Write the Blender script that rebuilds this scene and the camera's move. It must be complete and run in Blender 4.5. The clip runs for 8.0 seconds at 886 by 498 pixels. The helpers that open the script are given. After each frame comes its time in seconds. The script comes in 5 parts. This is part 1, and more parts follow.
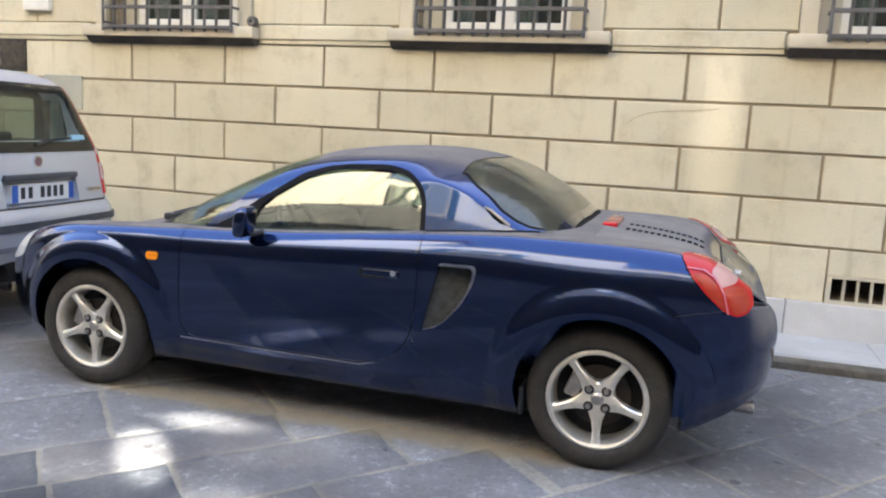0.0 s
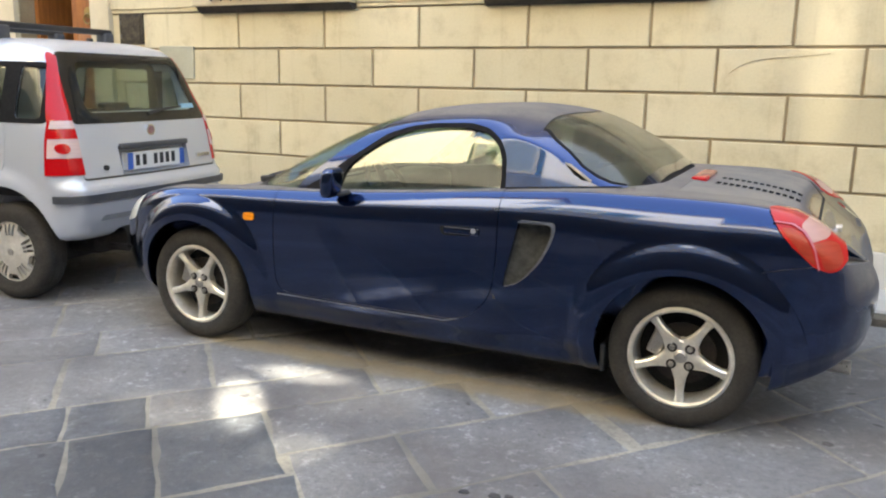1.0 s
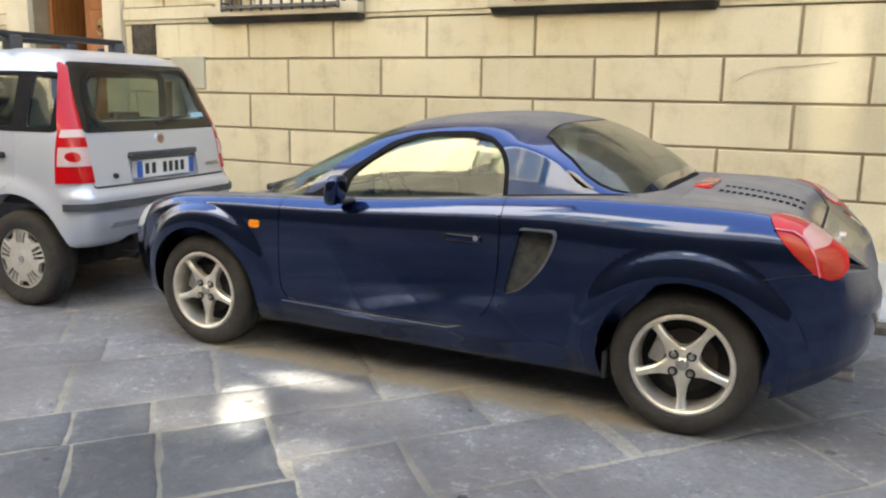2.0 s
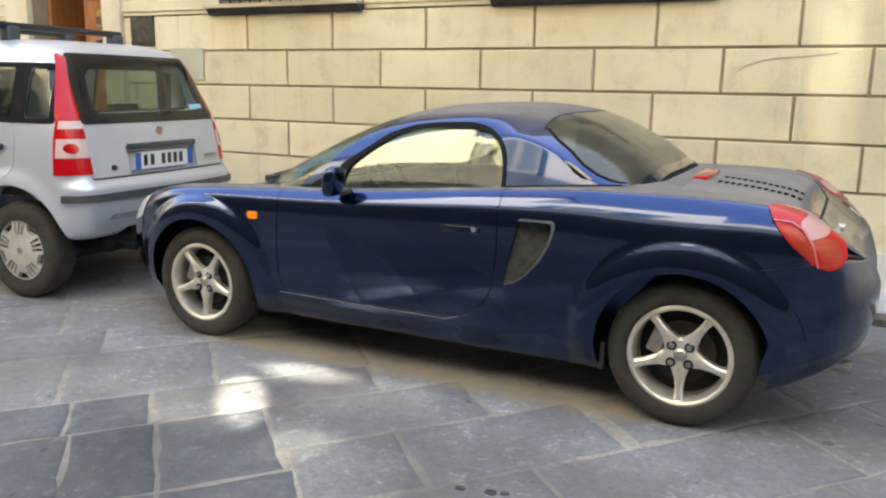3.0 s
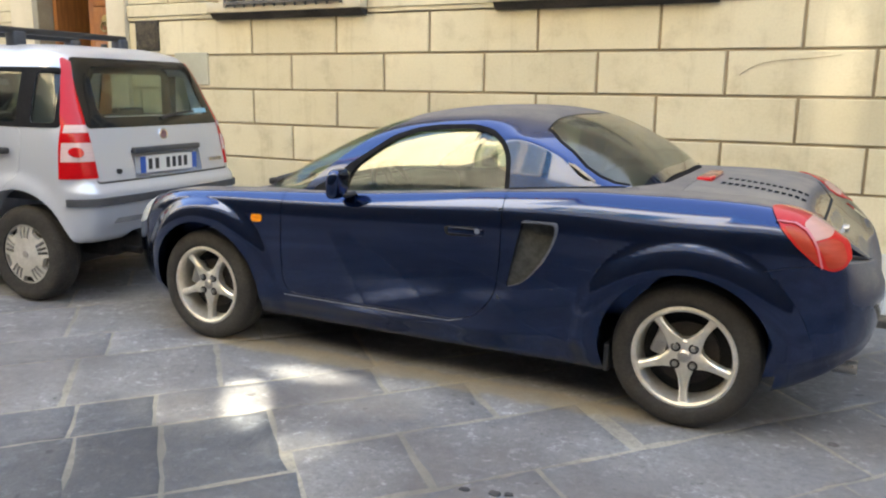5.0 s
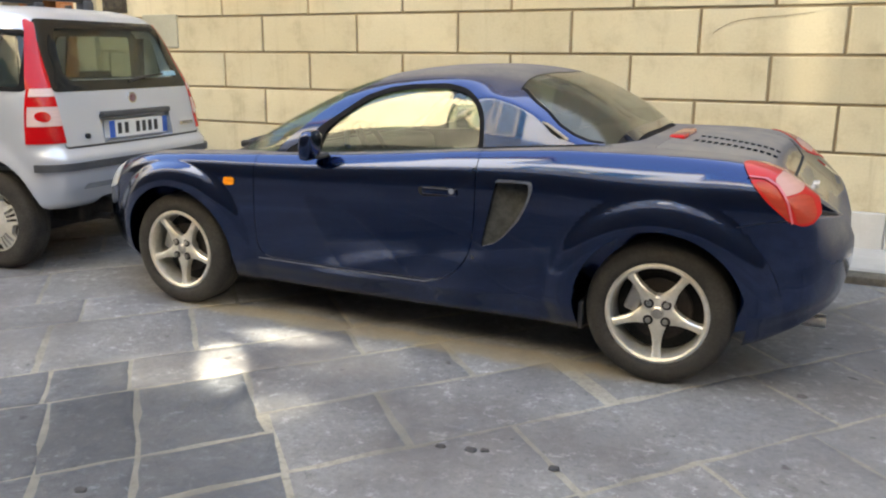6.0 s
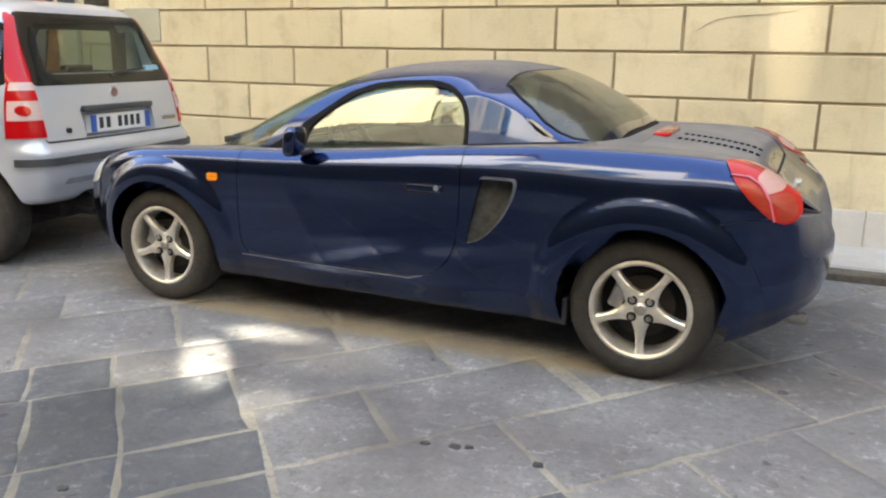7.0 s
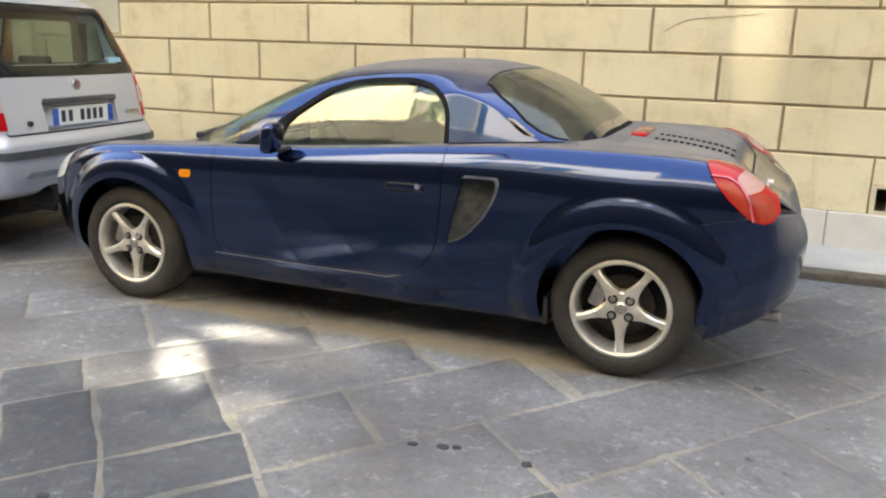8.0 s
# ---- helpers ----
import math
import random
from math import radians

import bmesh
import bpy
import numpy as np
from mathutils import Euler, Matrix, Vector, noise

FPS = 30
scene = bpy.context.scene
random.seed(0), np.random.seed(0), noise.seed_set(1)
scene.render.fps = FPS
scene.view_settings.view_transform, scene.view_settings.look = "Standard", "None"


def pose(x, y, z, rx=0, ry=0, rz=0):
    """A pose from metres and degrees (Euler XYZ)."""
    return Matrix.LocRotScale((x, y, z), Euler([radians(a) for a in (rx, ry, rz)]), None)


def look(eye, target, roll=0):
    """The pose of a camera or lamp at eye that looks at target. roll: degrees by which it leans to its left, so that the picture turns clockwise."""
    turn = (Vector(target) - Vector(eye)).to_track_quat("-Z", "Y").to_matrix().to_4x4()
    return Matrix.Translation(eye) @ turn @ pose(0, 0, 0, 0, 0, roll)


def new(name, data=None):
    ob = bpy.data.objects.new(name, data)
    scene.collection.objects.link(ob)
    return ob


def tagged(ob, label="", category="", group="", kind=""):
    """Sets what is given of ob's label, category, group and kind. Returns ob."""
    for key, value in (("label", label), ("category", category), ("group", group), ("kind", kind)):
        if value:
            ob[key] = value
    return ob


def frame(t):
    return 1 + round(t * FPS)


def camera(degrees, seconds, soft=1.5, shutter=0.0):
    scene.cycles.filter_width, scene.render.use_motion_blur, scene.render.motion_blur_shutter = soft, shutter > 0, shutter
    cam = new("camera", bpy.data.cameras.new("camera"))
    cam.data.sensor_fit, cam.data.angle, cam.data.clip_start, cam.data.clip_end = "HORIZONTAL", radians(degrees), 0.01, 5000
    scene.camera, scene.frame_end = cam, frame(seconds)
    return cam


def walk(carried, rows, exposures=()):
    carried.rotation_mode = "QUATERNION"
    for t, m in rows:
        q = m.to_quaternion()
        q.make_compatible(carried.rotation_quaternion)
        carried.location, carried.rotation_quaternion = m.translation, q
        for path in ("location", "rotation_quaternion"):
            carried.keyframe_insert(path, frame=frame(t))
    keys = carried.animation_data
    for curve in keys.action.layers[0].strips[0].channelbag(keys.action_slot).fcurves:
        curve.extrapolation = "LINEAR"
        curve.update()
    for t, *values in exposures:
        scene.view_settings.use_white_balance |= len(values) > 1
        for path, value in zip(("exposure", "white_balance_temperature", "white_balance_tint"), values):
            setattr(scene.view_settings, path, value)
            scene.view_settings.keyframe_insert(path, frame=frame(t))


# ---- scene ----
cam = camera(57.20, 8.0, soft=2.1)
PATH = [
    (0.0, pose(1.526, -3.989, 1.336, 81.57, -2.99, 17.49)),
    (0.3, pose(1.573, -3.971, 1.339, 79.95, -2.88, 20.09)),
    (0.5, pose(1.602, -3.965, 1.338, 79.08, -2.80, 21.03)),
    (0.7, pose(1.633, -3.962, 1.339, 78.41, -2.33, 22.86)),
    (1.0, pose(1.678, -3.962, 1.337, 78.46, -1.00, 25.47)),
    (1.5, pose(1.723, -3.970, 1.329, 79.19, -0.89, 26.73)),
    (1.7, pose(1.725, -3.967, 1.329, 79.24, -0.98, 26.45)),
    (2.8, pose(1.736, -3.954, 1.323, 78.71, -0.83, 26.34)),
    (3.0, pose(1.737, -3.953, 1.321, 78.65, -0.91, 26.44)),
    (3.5, pose(1.739, -3.955, 1.320, 78.78, -1.09, 26.37)),
    (4.0, pose(1.736, -3.955, 1.321, 78.71, -1.10, 26.17)),
    (4.2, pose(1.738, -3.955, 1.320, 78.74, -1.07, 26.27)),
    (5.3, pose(1.743, -3.960, 1.306, 78.99, -0.67, 26.78)),
    (5.5, pose(1.743, -3.964, 1.302, 78.28, -0.29, 26.44)),
    (5.7, pose(1.749, -3.957, 1.298, 77.53, -0.14, 26.06)),
    (6.0, pose(1.756, -3.950, 1.290, 76.53, -0.34, 25.06)),
    (6.3, pose(1.754, -3.952, 1.295, 75.91, -0.48, 24.60)),
    (6.5, pose(1.751, -3.954, 1.296, 76.00, -0.50, 24.67)),
    (7.0, pose(1.753, -3.951, 1.297, 76.20, -0.72, 23.98)),
    (7.5, pose(1.738, -3.960, 1.307, 76.93, -1.15, 22.80)),
    (8.0, pose(1.640, -3.981, 1.306, 75.94, -1.59, 20.82)),
]
EXPOSURE = 3.42
walk(cam, PATH, [(0.0, EXPOSURE - 0.04, 6700, 9), (0.4, EXPOSURE + 0.28, 7250, 7), (0.7, EXPOSURE + 0.20, 7350, 6), (1.0, EXPOSURE + 0.04, 7550, 5), (4.2, EXPOSURE + 0.02, 7550, 5), (5.5, EXPOSURE - 0.01, 7450, 5), (6.0, EXPOSURE - 0.03, 7800, 5), (6.5, EXPOSURE + 0.07, 7850, 5), (7.0, EXPOSURE + 0.05, 7900, 5), (8.0, EXPOSURE + 0.08, 7950, 5)])

# ---- world, sun and glints ----
world = bpy.data.worlds.new("sky")
scene.world = world
world.use_nodes = True
wn = world.node_tree.nodes
sky = wn.new("ShaderNodeTexSky")
sky.sky_type = "NISHITA"
sky.sun_disc = False
sky.sun_elevation = radians(46)
sky.sun_rotation = radians(10)
sky.air_density, sky.dust_density = 1.0, 2.5
world.node_tree.links.new(sky.outputs[0], wn["Background"].inputs[0])
wn["Background"].inputs[1].default_value = 0.15


def lamp(name, kind, m, energy, color, **values):
    data = bpy.data.lights.new(name, kind)
    data.energy, data.color = energy, color
    for key, value in values.items():
        if key == "angle":
            data.angle = value
        elif key == "spot_size":
            data.spot_size = value
        elif key == "spot_blend":
            data.spot_blend = value
        elif key == "radius":
            data.shadow_soft_size = value
    ob = new(name, data)
    ob.matrix_world = m
    return ob


# the sun stands behind the rusticated house and lights the houses across the street
lamp("sun", "SUN", look((4, 22, 23.0), (0, 0, 0)), 4.8, (1.0, 0.93, 0.82), angle=radians(0.53))

# added spot lamps stand in for panes that throw the sun back
# from across the street as glints on the paving and the stucco
GLINT_EYE = (-3.4, -7.5, 4.6)


def glint(at, energy, degrees, wide=1.0, turn=0.0, blend=1.0, eye=GLINT_EYE):
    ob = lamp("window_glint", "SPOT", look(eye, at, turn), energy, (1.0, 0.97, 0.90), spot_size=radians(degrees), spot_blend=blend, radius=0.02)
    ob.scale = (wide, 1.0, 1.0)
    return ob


# a second, lower lamp place chosen for the patch's shape on the paving
LOW_GLINT_EYE = (4.9, -7.5, 3.3)
glint((-0.46, -1.41, 0), 5600, 1.75, 1.0, eye=LOW_GLINT_EYE)
glint((-0.47, -1.40, 0), 160, 6.5, 0.9, eye=LOW_GLINT_EYE)
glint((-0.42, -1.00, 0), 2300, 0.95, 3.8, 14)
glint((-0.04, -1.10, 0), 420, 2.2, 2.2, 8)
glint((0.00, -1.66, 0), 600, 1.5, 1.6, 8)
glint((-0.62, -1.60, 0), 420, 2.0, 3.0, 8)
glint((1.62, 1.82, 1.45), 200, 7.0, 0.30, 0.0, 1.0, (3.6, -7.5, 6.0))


# ---- materials ----
def node_material(name):
    m = bpy.data.materials.new(name)
    m.use_nodes = True
    nt = m.node_tree
    return m, nt, nt.nodes["Principled BSDF"]


def noise_node(nt, scale, detail=4.0, rough=0.55, coords="Object", stretch=None):
    tc = nt.nodes.new("ShaderNodeTexCoord")
    n = nt.nodes.new("ShaderNodeTexNoise")
    n.inputs["Scale"].default_value = scale
    n.inputs["Detail"].default_value = detail
    n.inputs["Roughness"].default_value = rough
    if stretch:
        mp = nt.nodes.new("ShaderNodeMapping")
        mp.inputs["Scale"].default_value = stretch
        nt.links.new(tc.outputs[coords], mp.inputs["Vector"])
        nt.links.new(mp.outputs[0], n.inputs["Vector"])
    else:
        nt.links.new(tc.outputs[coords], n.inputs["Vector"])
    return n.outputs["Fac"]


def remap(nt, value, a, b, c=0.0, d=1.0):
    n = nt.nodes.new("ShaderNodeMapRange")
    n.interpolation_type = "SMOOTHSTEP"
    n.inputs[1].default_value, n.inputs[2].default_value = a, b
    n.inputs[3].default_value, n.inputs[4].default_value = c, d
    nt.links.new(value, n.inputs[0])
    return n.outputs[0]


def mix(nt, fac, a, b, blend="MIX"):
    n = nt.nodes.new("ShaderNodeMix")
    n.data_type, n.blend_type = "RGBA", blend
    for sock, value in ((n.inputs["Factor"], fac), (n.inputs["A"], a), (n.inputs["B"], b)):
        if isinstance(value, (int, float)):
            sock.default_value = value
        elif isinstance(value, tuple):
            sock.default_value = (*value, 1.0)
        else:
            nt.links.new(value, sock)
    return n.outputs["Result"]


def maths(nt, op, a, b=0.0):
    n = nt.nodes.new("ShaderNodeMath")
    n.operation = op
    for sock, value in zip(n.inputs, (a, b)):
        if isinstance(value, (int, float)):
            sock.default_value = value
        else:
            nt.links.new(value, sock)
    return n.outputs[0]


def bump(nt, bsdf, height, strength=0.3, distance=0.01):
    n = nt.nodes.new("ShaderNodeBump")
    n.inputs["Strength"].default_value, n.inputs["Distance"].default_value = strength, distance
    nt.links.new(height, n.inputs["Height"])
    nt.links.new(n.outputs[0], bsdf.inputs["Normal"])


def rough_material(name, light, dark, rough=0.8, scale=6.0, fine=60.0, relief=0.3, metallic=0.0, vary=0.0, stretch=None, depth=0.006):
    """A surface with coarse stains and fine grain between two colours; vary tells alike pieces apart."""
    m, nt, b = node_material(name)
    coarse = noise_node(nt, scale, 5.0, 0.6, stretch=stretch)
    grain = noise_node(nt, fine, 6.0, 0.65)
    col = mix(nt, remap(nt, coarse, 0.3, 0.7), dark, light)
    col = mix(nt, remap(nt, grain, 0.3, 0.75, 0.0, 0.45), col, dark)
    if vary:
        info = nt.nodes.new("ShaderNodeObjectInfo")
        hsv = nt.nodes.new("ShaderNodeHueSaturation")
        nt.links.new(remap(nt, info.outputs["Random"], 0, 1, 1 - vary, 1 + vary), hsv.inputs["Value"])
        nt.links.new(col, hsv.inputs["Color"])
        col = hsv.outputs[0]
    nt.links.new(col, b.inputs["Base Color"])
    nt.links.new(remap(nt, grain, 0.3, 0.7, max(0.02, rough - 0.1), min(1.0, rough + 0.1)), b.inputs["Roughness"])
    b.inputs["Metallic"].default_value = metallic
    if relief:
        bump(nt, b, maths(nt, "ADD", grain, coarse), relief, depth)
    return m


def stained_material(name, light, mid, stain, rough, scale, fine, vary=0.0, streak=0.5):
    """Weathered stucco: broad tone, blotches, rain streaks and grain."""
    m, nt, b = node_material(name)
    broad, blotch = noise_node(nt, scale * 0.5, 3.0, 0.5), noise_node(nt, scale * 3.2, 6.0, 0.65)
    rain = noise_node(nt, 1.0, 5.0, 0.6, stretch=(9.0, 9.0, 0.7))
    grain = noise_node(nt, fine, 5.0, 0.7)
    col = mix(nt, remap(nt, broad, 0.3, 0.7), mid, light)
    col = mix(nt, remap(nt, blotch, 0.46, 0.80, 0.0, 0.75), col, stain)
    col = mix(nt, remap(nt, rain, 0.55, 0.80, 0.0, streak), col, stain)
    col = mix(nt, remap(nt, grain, 0.35, 0.75, 0.0, 0.22), col, stain)
    info = nt.nodes.new("ShaderNodeObjectInfo")
    hsv = nt.nodes.new("ShaderNodeHueSaturation")
    nt.links.new(remap(nt, info.outputs["Random"], 0, 1, 1 - vary, 1 + vary), hsv.inputs["Value"])
    nt.links.new(col, hsv.inputs["Color"])
    nt.links.new(hsv.outputs[0], b.inputs["Base Color"])
    b.inputs["Roughness"].default_value = rough
    bump(nt, b, maths(nt, "ADD", grain, maths(nt, "MULTIPLY", blotch, 2.0)), 0.28, 0.006)
    return m


def paving_material(name, light, dark, vary=0.20, scuff=1.0):
    """Worn street stone with scuffs, dark specks and a run of sandy dirt where cars stand."""
    m, nt, b = node_material(name)
    broad, patch = noise_node(nt, 1.1, 4.0, 0.6), noise_node(nt, 6.5, 6.0, 0.7)
    grain, speck = noise_node(nt, 38.0, 6.0, 0.7), noise_node(nt, 11.0, 2.0, 0.4)
    col = mix(nt, remap(nt, broad, 0.3, 0.7), dark, light)
    col = mix(nt, remap(nt, patch, 0.56, 0.74, 0.0, 0.75 * scuff), col, tuple(1.55 * c for c in light))
    col = mix(nt, remap(nt, grain, 0.40, 0.72, 0.0, 0.6), col, dark)
    fleck = noise_node(nt, 17.0, 9.0, 0.78)
    where = remap(nt, noise_node(nt, 2.3, 3.0, 0.6), 0.40, 0.62, 0.15, 1.0)
    col = mix(nt, maths(nt, "MULTIPLY", remap(nt, fleck, 0.53, 0.64, 0.0, 0.75 * scuff), where), col, tuple(1.75 * c for c in light))
    col = mix(nt, maths(nt, "MULTIPLY", remap(nt, fleck, 0.44, 0.34, 0.0, 0.8 * scuff), where), col, tuple(0.55 * c for c in dark))
    col = mix(nt, remap(nt, speck, 0.70, 0.76, 0.0, 0.7 * scuff), col, tuple(0.35 * c for c in dark))
    info = nt.nodes.new("ShaderNodeObjectInfo")
    hsv = nt.nodes.new("ShaderNodeHueSaturation")
    nt.links.new(remap(nt, info.outputs["Random"], 0, 1, 1 - vary, 1 + vary), hsv.inputs["Value"])
    nt.links.new(col, hsv.inputs["Color"])
    tc = nt.nodes.new("ShaderNodeTexCoord")
    sep = nt.nodes.new("ShaderNodeSeparateXYZ")
    nt.links.new(tc.outputs["Object"], sep.inputs[0])
    off = maths(nt, "ABSOLUTE", maths(nt, "ADD", maths(nt, "ADD", sep.outputs["Y"], 0.755), maths(nt, "MULTIPLY", maths(nt, "SUBTRACT", patch, 0.5), 0.20)))
    dirt = maths(nt, "MULTIPLY", remap(nt, off, 0.04, 0.115, 1.0, 0.0), remap(nt, broad, 0.2, 0.6, 0.3, 0.75))
    along = maths(nt, "ABSOLUTE", maths(nt, "ADD", sep.outputs["X"], 0.05))
    dirt = maths(nt, "MULTIPLY", dirt, remap(nt, along, 1.0, 1.35, 1.0, 0.0))
    nt.links.new(mix(nt, dirt, hsv.outputs[0], (0.25, 0.205, 0.13)), b.inputs["Base Color"])
    nt.links.new(remap(nt, patch, 0.3, 0.7, 0.52, 0.78), b.inputs["Roughness"])
    b.inputs["Specular IOR Level"].default_value = 0.22
    bump(nt, b, maths(nt, "ADD", maths(nt, "MULTIPLY", grain, 0.6), patch), 0.55, 0.012)
    return m


def paint_material(name, base, metallic, rough, dust, dust_amount, coat=1.0, haze=0.04):
    """Metallic car paint under clear lacquer, with dust that has settled on what faces up."""
    m, nt, b = node_material(name)
    geo = nt.nodes.new("ShaderNodeNewGeometry")
    sep = nt.nodes.new("ShaderNodeSeparateXYZ")
    nt.links.new(geo.outputs["Normal"], sep.inputs[0])
    blotch = noise_node(nt, 5.0, 5.0, 0.65)
    speck = noise_node(nt, 140.0, 3.0, 0.7)
    up = remap(nt, sep.outputs["Z"], 0.76, 0.945)
    thick = maths(nt, "MULTIPLY", up, remap(nt, blotch, 0.25, 0.7, 0.75 * dust_amount, dust_amount))
    film = maths(nt, "MULTIPLY", remap(nt, blotch, 0.45, 0.8, 0.0 if haze < 0.1 else 0.75, 1.0), haze * dust_amount)
    if haze > 0.1:
        place = nt.nodes.new("ShaderNodeSeparateXYZ")
        tc = nt.nodes.new("ShaderNodeTexCoord")
        nt.links.new(tc.outputs["Object"], place.inputs[0])
        edge = maths(nt, "ADD", place.outputs["Z"], maths(nt, "MULTIPLY", maths(nt, "SUBTRACT", blotch, 0.5), 0.12))
        film = maths(nt, "MULTIPLY", maths(nt, "MULTIPLY", film, remap(nt, sep.outputs["X"], 0.58, 0.86)), remap(nt, edge, 0.50, 0.66, 0.12, 1.0))
    fac = maths(nt, "MULTIPLY", maths(nt, "MINIMUM", maths(nt, "ADD", thick, film), 1.0), remap(nt, speck, 0.3, 0.7, 0.85, 1.0))
    nt.links.new(mix(nt, fac, base, dust), b.inputs["Base Color"])
    nt.links.new(maths(nt, "MULTIPLY", maths(nt, "SUBTRACT", 1.0, fac), metallic), b.inputs["Metallic"])
    nt.links.new(remap(nt, fac, 0.0, 0.6, rough, 0.9), b.inputs["Roughness"])
    nt.links.new(remap(nt, fac, 0.0, 0.5, coat, 0.0), b.inputs["Coat Weight"])
    nt.links.new(remap(nt, fac, 0.0, 0.6, 0.05, 0.35), b.inputs["Coat Roughness"])
    nt.links.new(remap(nt, fac, 0.0, 0.6, 0.5, 0.15), b.inputs["Specular IOR Level"])
    b.inputs["Coat IOR"].default_value = 1.54
    return m


def glass_material(name, tint, dust=0.0, rough=0.0, gain=2.3):
    """A thin pane: clear to look through, shiny at its face."""
    m, nt, b = node_material(name)
    out = nt.nodes["Material Output"]
    clear = nt.nodes.new("ShaderNodeBsdfTransparent")
    clear.inputs[0].default_value = (*tint, 1)
    gloss = nt.nodes.new("ShaderNodeBsdfGlossy")
    gloss.inputs["Roughness"].default_value = rough
    gloss.inputs["Color"].default_value = (1, 1, 1, 1)
    face = nt.nodes.new("ShaderNodeLayerWeight")
    face.inputs[0].default_value = 0.5
    fres = maths(nt, "ADD", maths(nt, "MULTIPLY", maths(nt, "POWER", face.outputs["Facing"], 5.0), 0.95), 0.048)
    shine = nt.nodes.new("ShaderNodeMixShader")
    nt.links.new(maths(nt, "MINIMUM", maths(nt, "MULTIPLY", fres, gain), 1.0), shine.inputs[0])
    nt.links.new(clear.outputs[0], shine.inputs[1])
    nt.links.new(gloss.outputs[0], shine.inputs[2])
    film = nt.nodes.new("ShaderNodeMixShader")
    nt.links.new(remap(nt, noise_node(nt, 9.0, 5.0), 0.25, 0.75, 0.5 * dust, dust), film.inputs[0])
    b.inputs["Base Color"].default_value = (0.27, 0.26, 0.21, 1)
    b.inputs["Roughness"].default_value = 0.8
    nt.links.new(shine.outputs[0], film.inputs[1])
    nt.links.new(b.outputs[0], film.inputs[2])
    nt.links.new(film.outputs[0], out.inputs["Surface"])
    return m


def lens_material(name, color, rough=0.12, glow=0.0, ribbed=0.75):
    """Moulded lamp plastic over a bright reflector."""
    m, nt, b = node_material(name)
    ribs = noise_node(nt, 3.0, 2.0, 0.5, stretch=(4, 4, 30))
    tint = mix(nt, remap(nt, ribs, 0.35, 0.7), tuple(ribbed * c for c in color), color)
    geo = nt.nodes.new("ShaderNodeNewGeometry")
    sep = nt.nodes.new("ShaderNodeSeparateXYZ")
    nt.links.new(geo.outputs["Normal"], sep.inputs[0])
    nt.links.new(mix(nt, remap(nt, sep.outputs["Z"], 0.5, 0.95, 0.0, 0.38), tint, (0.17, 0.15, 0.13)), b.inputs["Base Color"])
    b.inputs["Roughness"].default_value = rough
    b.inputs["Coat Weight"].default_value = 0.18
    b.inputs["Specular IOR Level"].default_value = 0.25
    b.inputs["Subsurface Weight"].default_value = glow
    b.inputs["Subsurface Radius"].default_value = (0.02, 0.004, 0.002)
    return m


BLUE = paint_material("blue_car_paint", (0.0006, 0.0170, 0.080), 0.97, 0.16, (0.225, 0.205, 0.177), 0.92, coat=0.95, haze=0.006)
DUSTY_BLUE = paint_material("dust_covered_blue_paint", (0.0006, 0.0170, 0.080), 0.97, 0.16, (0.275, 0.255, 0.218), 0.88, coat=0.9, haze=1.0)
SILVER = paint_material("silver_car_paint", (0.475, 0.505, 0.57), 0.32, 0.30, (0.4, 0.38, 0.35), 0.25)
BLACK = rough_material("black_plastic", (0.03, 0.03, 0.032), (0.015, 0.015, 0.017), 0.5, 8, 120, 0.15)
RUBBER = rough_material("tyre_rubber", (0.040, 0.037, 0.033), (0.018, 0.016, 0.015), 0.85, 7, 90, 0.3)
TRIM = rough_material("grey_bumper_rubber", (0.07, 0.075, 0.085), (0.045, 0.048, 0.055), 0.55, 8, 100, 0.15)
ALLOY = rough_material("brake_dusted_alloy", (0.86, 0.835, 0.78), (0.60, 0.56, 0.48), 0.38, 9, 60, 0.1, metallic=0.75)
COVER = rough_material("silver_wheel_cover_plastic", (0.62, 0.60, 0.56), (0.42, 0.40, 0.36), 0.45, 9, 60, 0.1, metallic=0.35)
DARK_METAL = rough_material("dark_rusty_metal", (0.05, 0.04, 0.035), (0.02, 0.018, 0.016), 0.7, 12, 80, 0.3, metallic=0.4)
STEEL = rough_material("worn_steel", (0.55, 0.53, 0.50), (0.35, 0.33, 0.30), 0.35, 12, 80, 0.15, metallic=0.9)
CHROME = rough_material("chrome", (0.85, 0.85, 0.85), (0.7, 0.7, 0.7), 0.12, 5, 60, 0.0, metallic=1.0)
CLOTH = rough_material("dark_seat_cloth", (0.035, 0.035, 0.04), (0.015, 0.015, 0.018), 0.95, 8, 300, 0.3)
GLASS = glass_material("car_glass", (0.66, 0.73, 0.68), 0.03, 0.0, 1.7)
SCREEN_GLASS = glass_material("windscreen_glass", (0.70, 0.78, 0.72), 0.05, 0.0, 0.7)
REAR_GLASS = glass_material("dusty_car_glass", (0.42, 0.49, 0.43), 0.17, 0.10, 0.9)
PANDA_GLASS = glass_material("tinted_hatch_glass", (0.90, 0.95, 0.91), 0.02, 0.0, 0.8)
PANDA_SIDE = glass_material("tinted_side_glass", (0.50, 0.55, 0.52), 0.02, 0.0, 0.8)
WINDOW_GLASS = glass_material("house_window_glass", (0.6, 0.65, 0.62), 0.05)
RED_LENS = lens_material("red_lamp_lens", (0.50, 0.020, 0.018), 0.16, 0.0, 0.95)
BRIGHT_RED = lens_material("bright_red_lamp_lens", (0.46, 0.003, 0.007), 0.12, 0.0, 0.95)
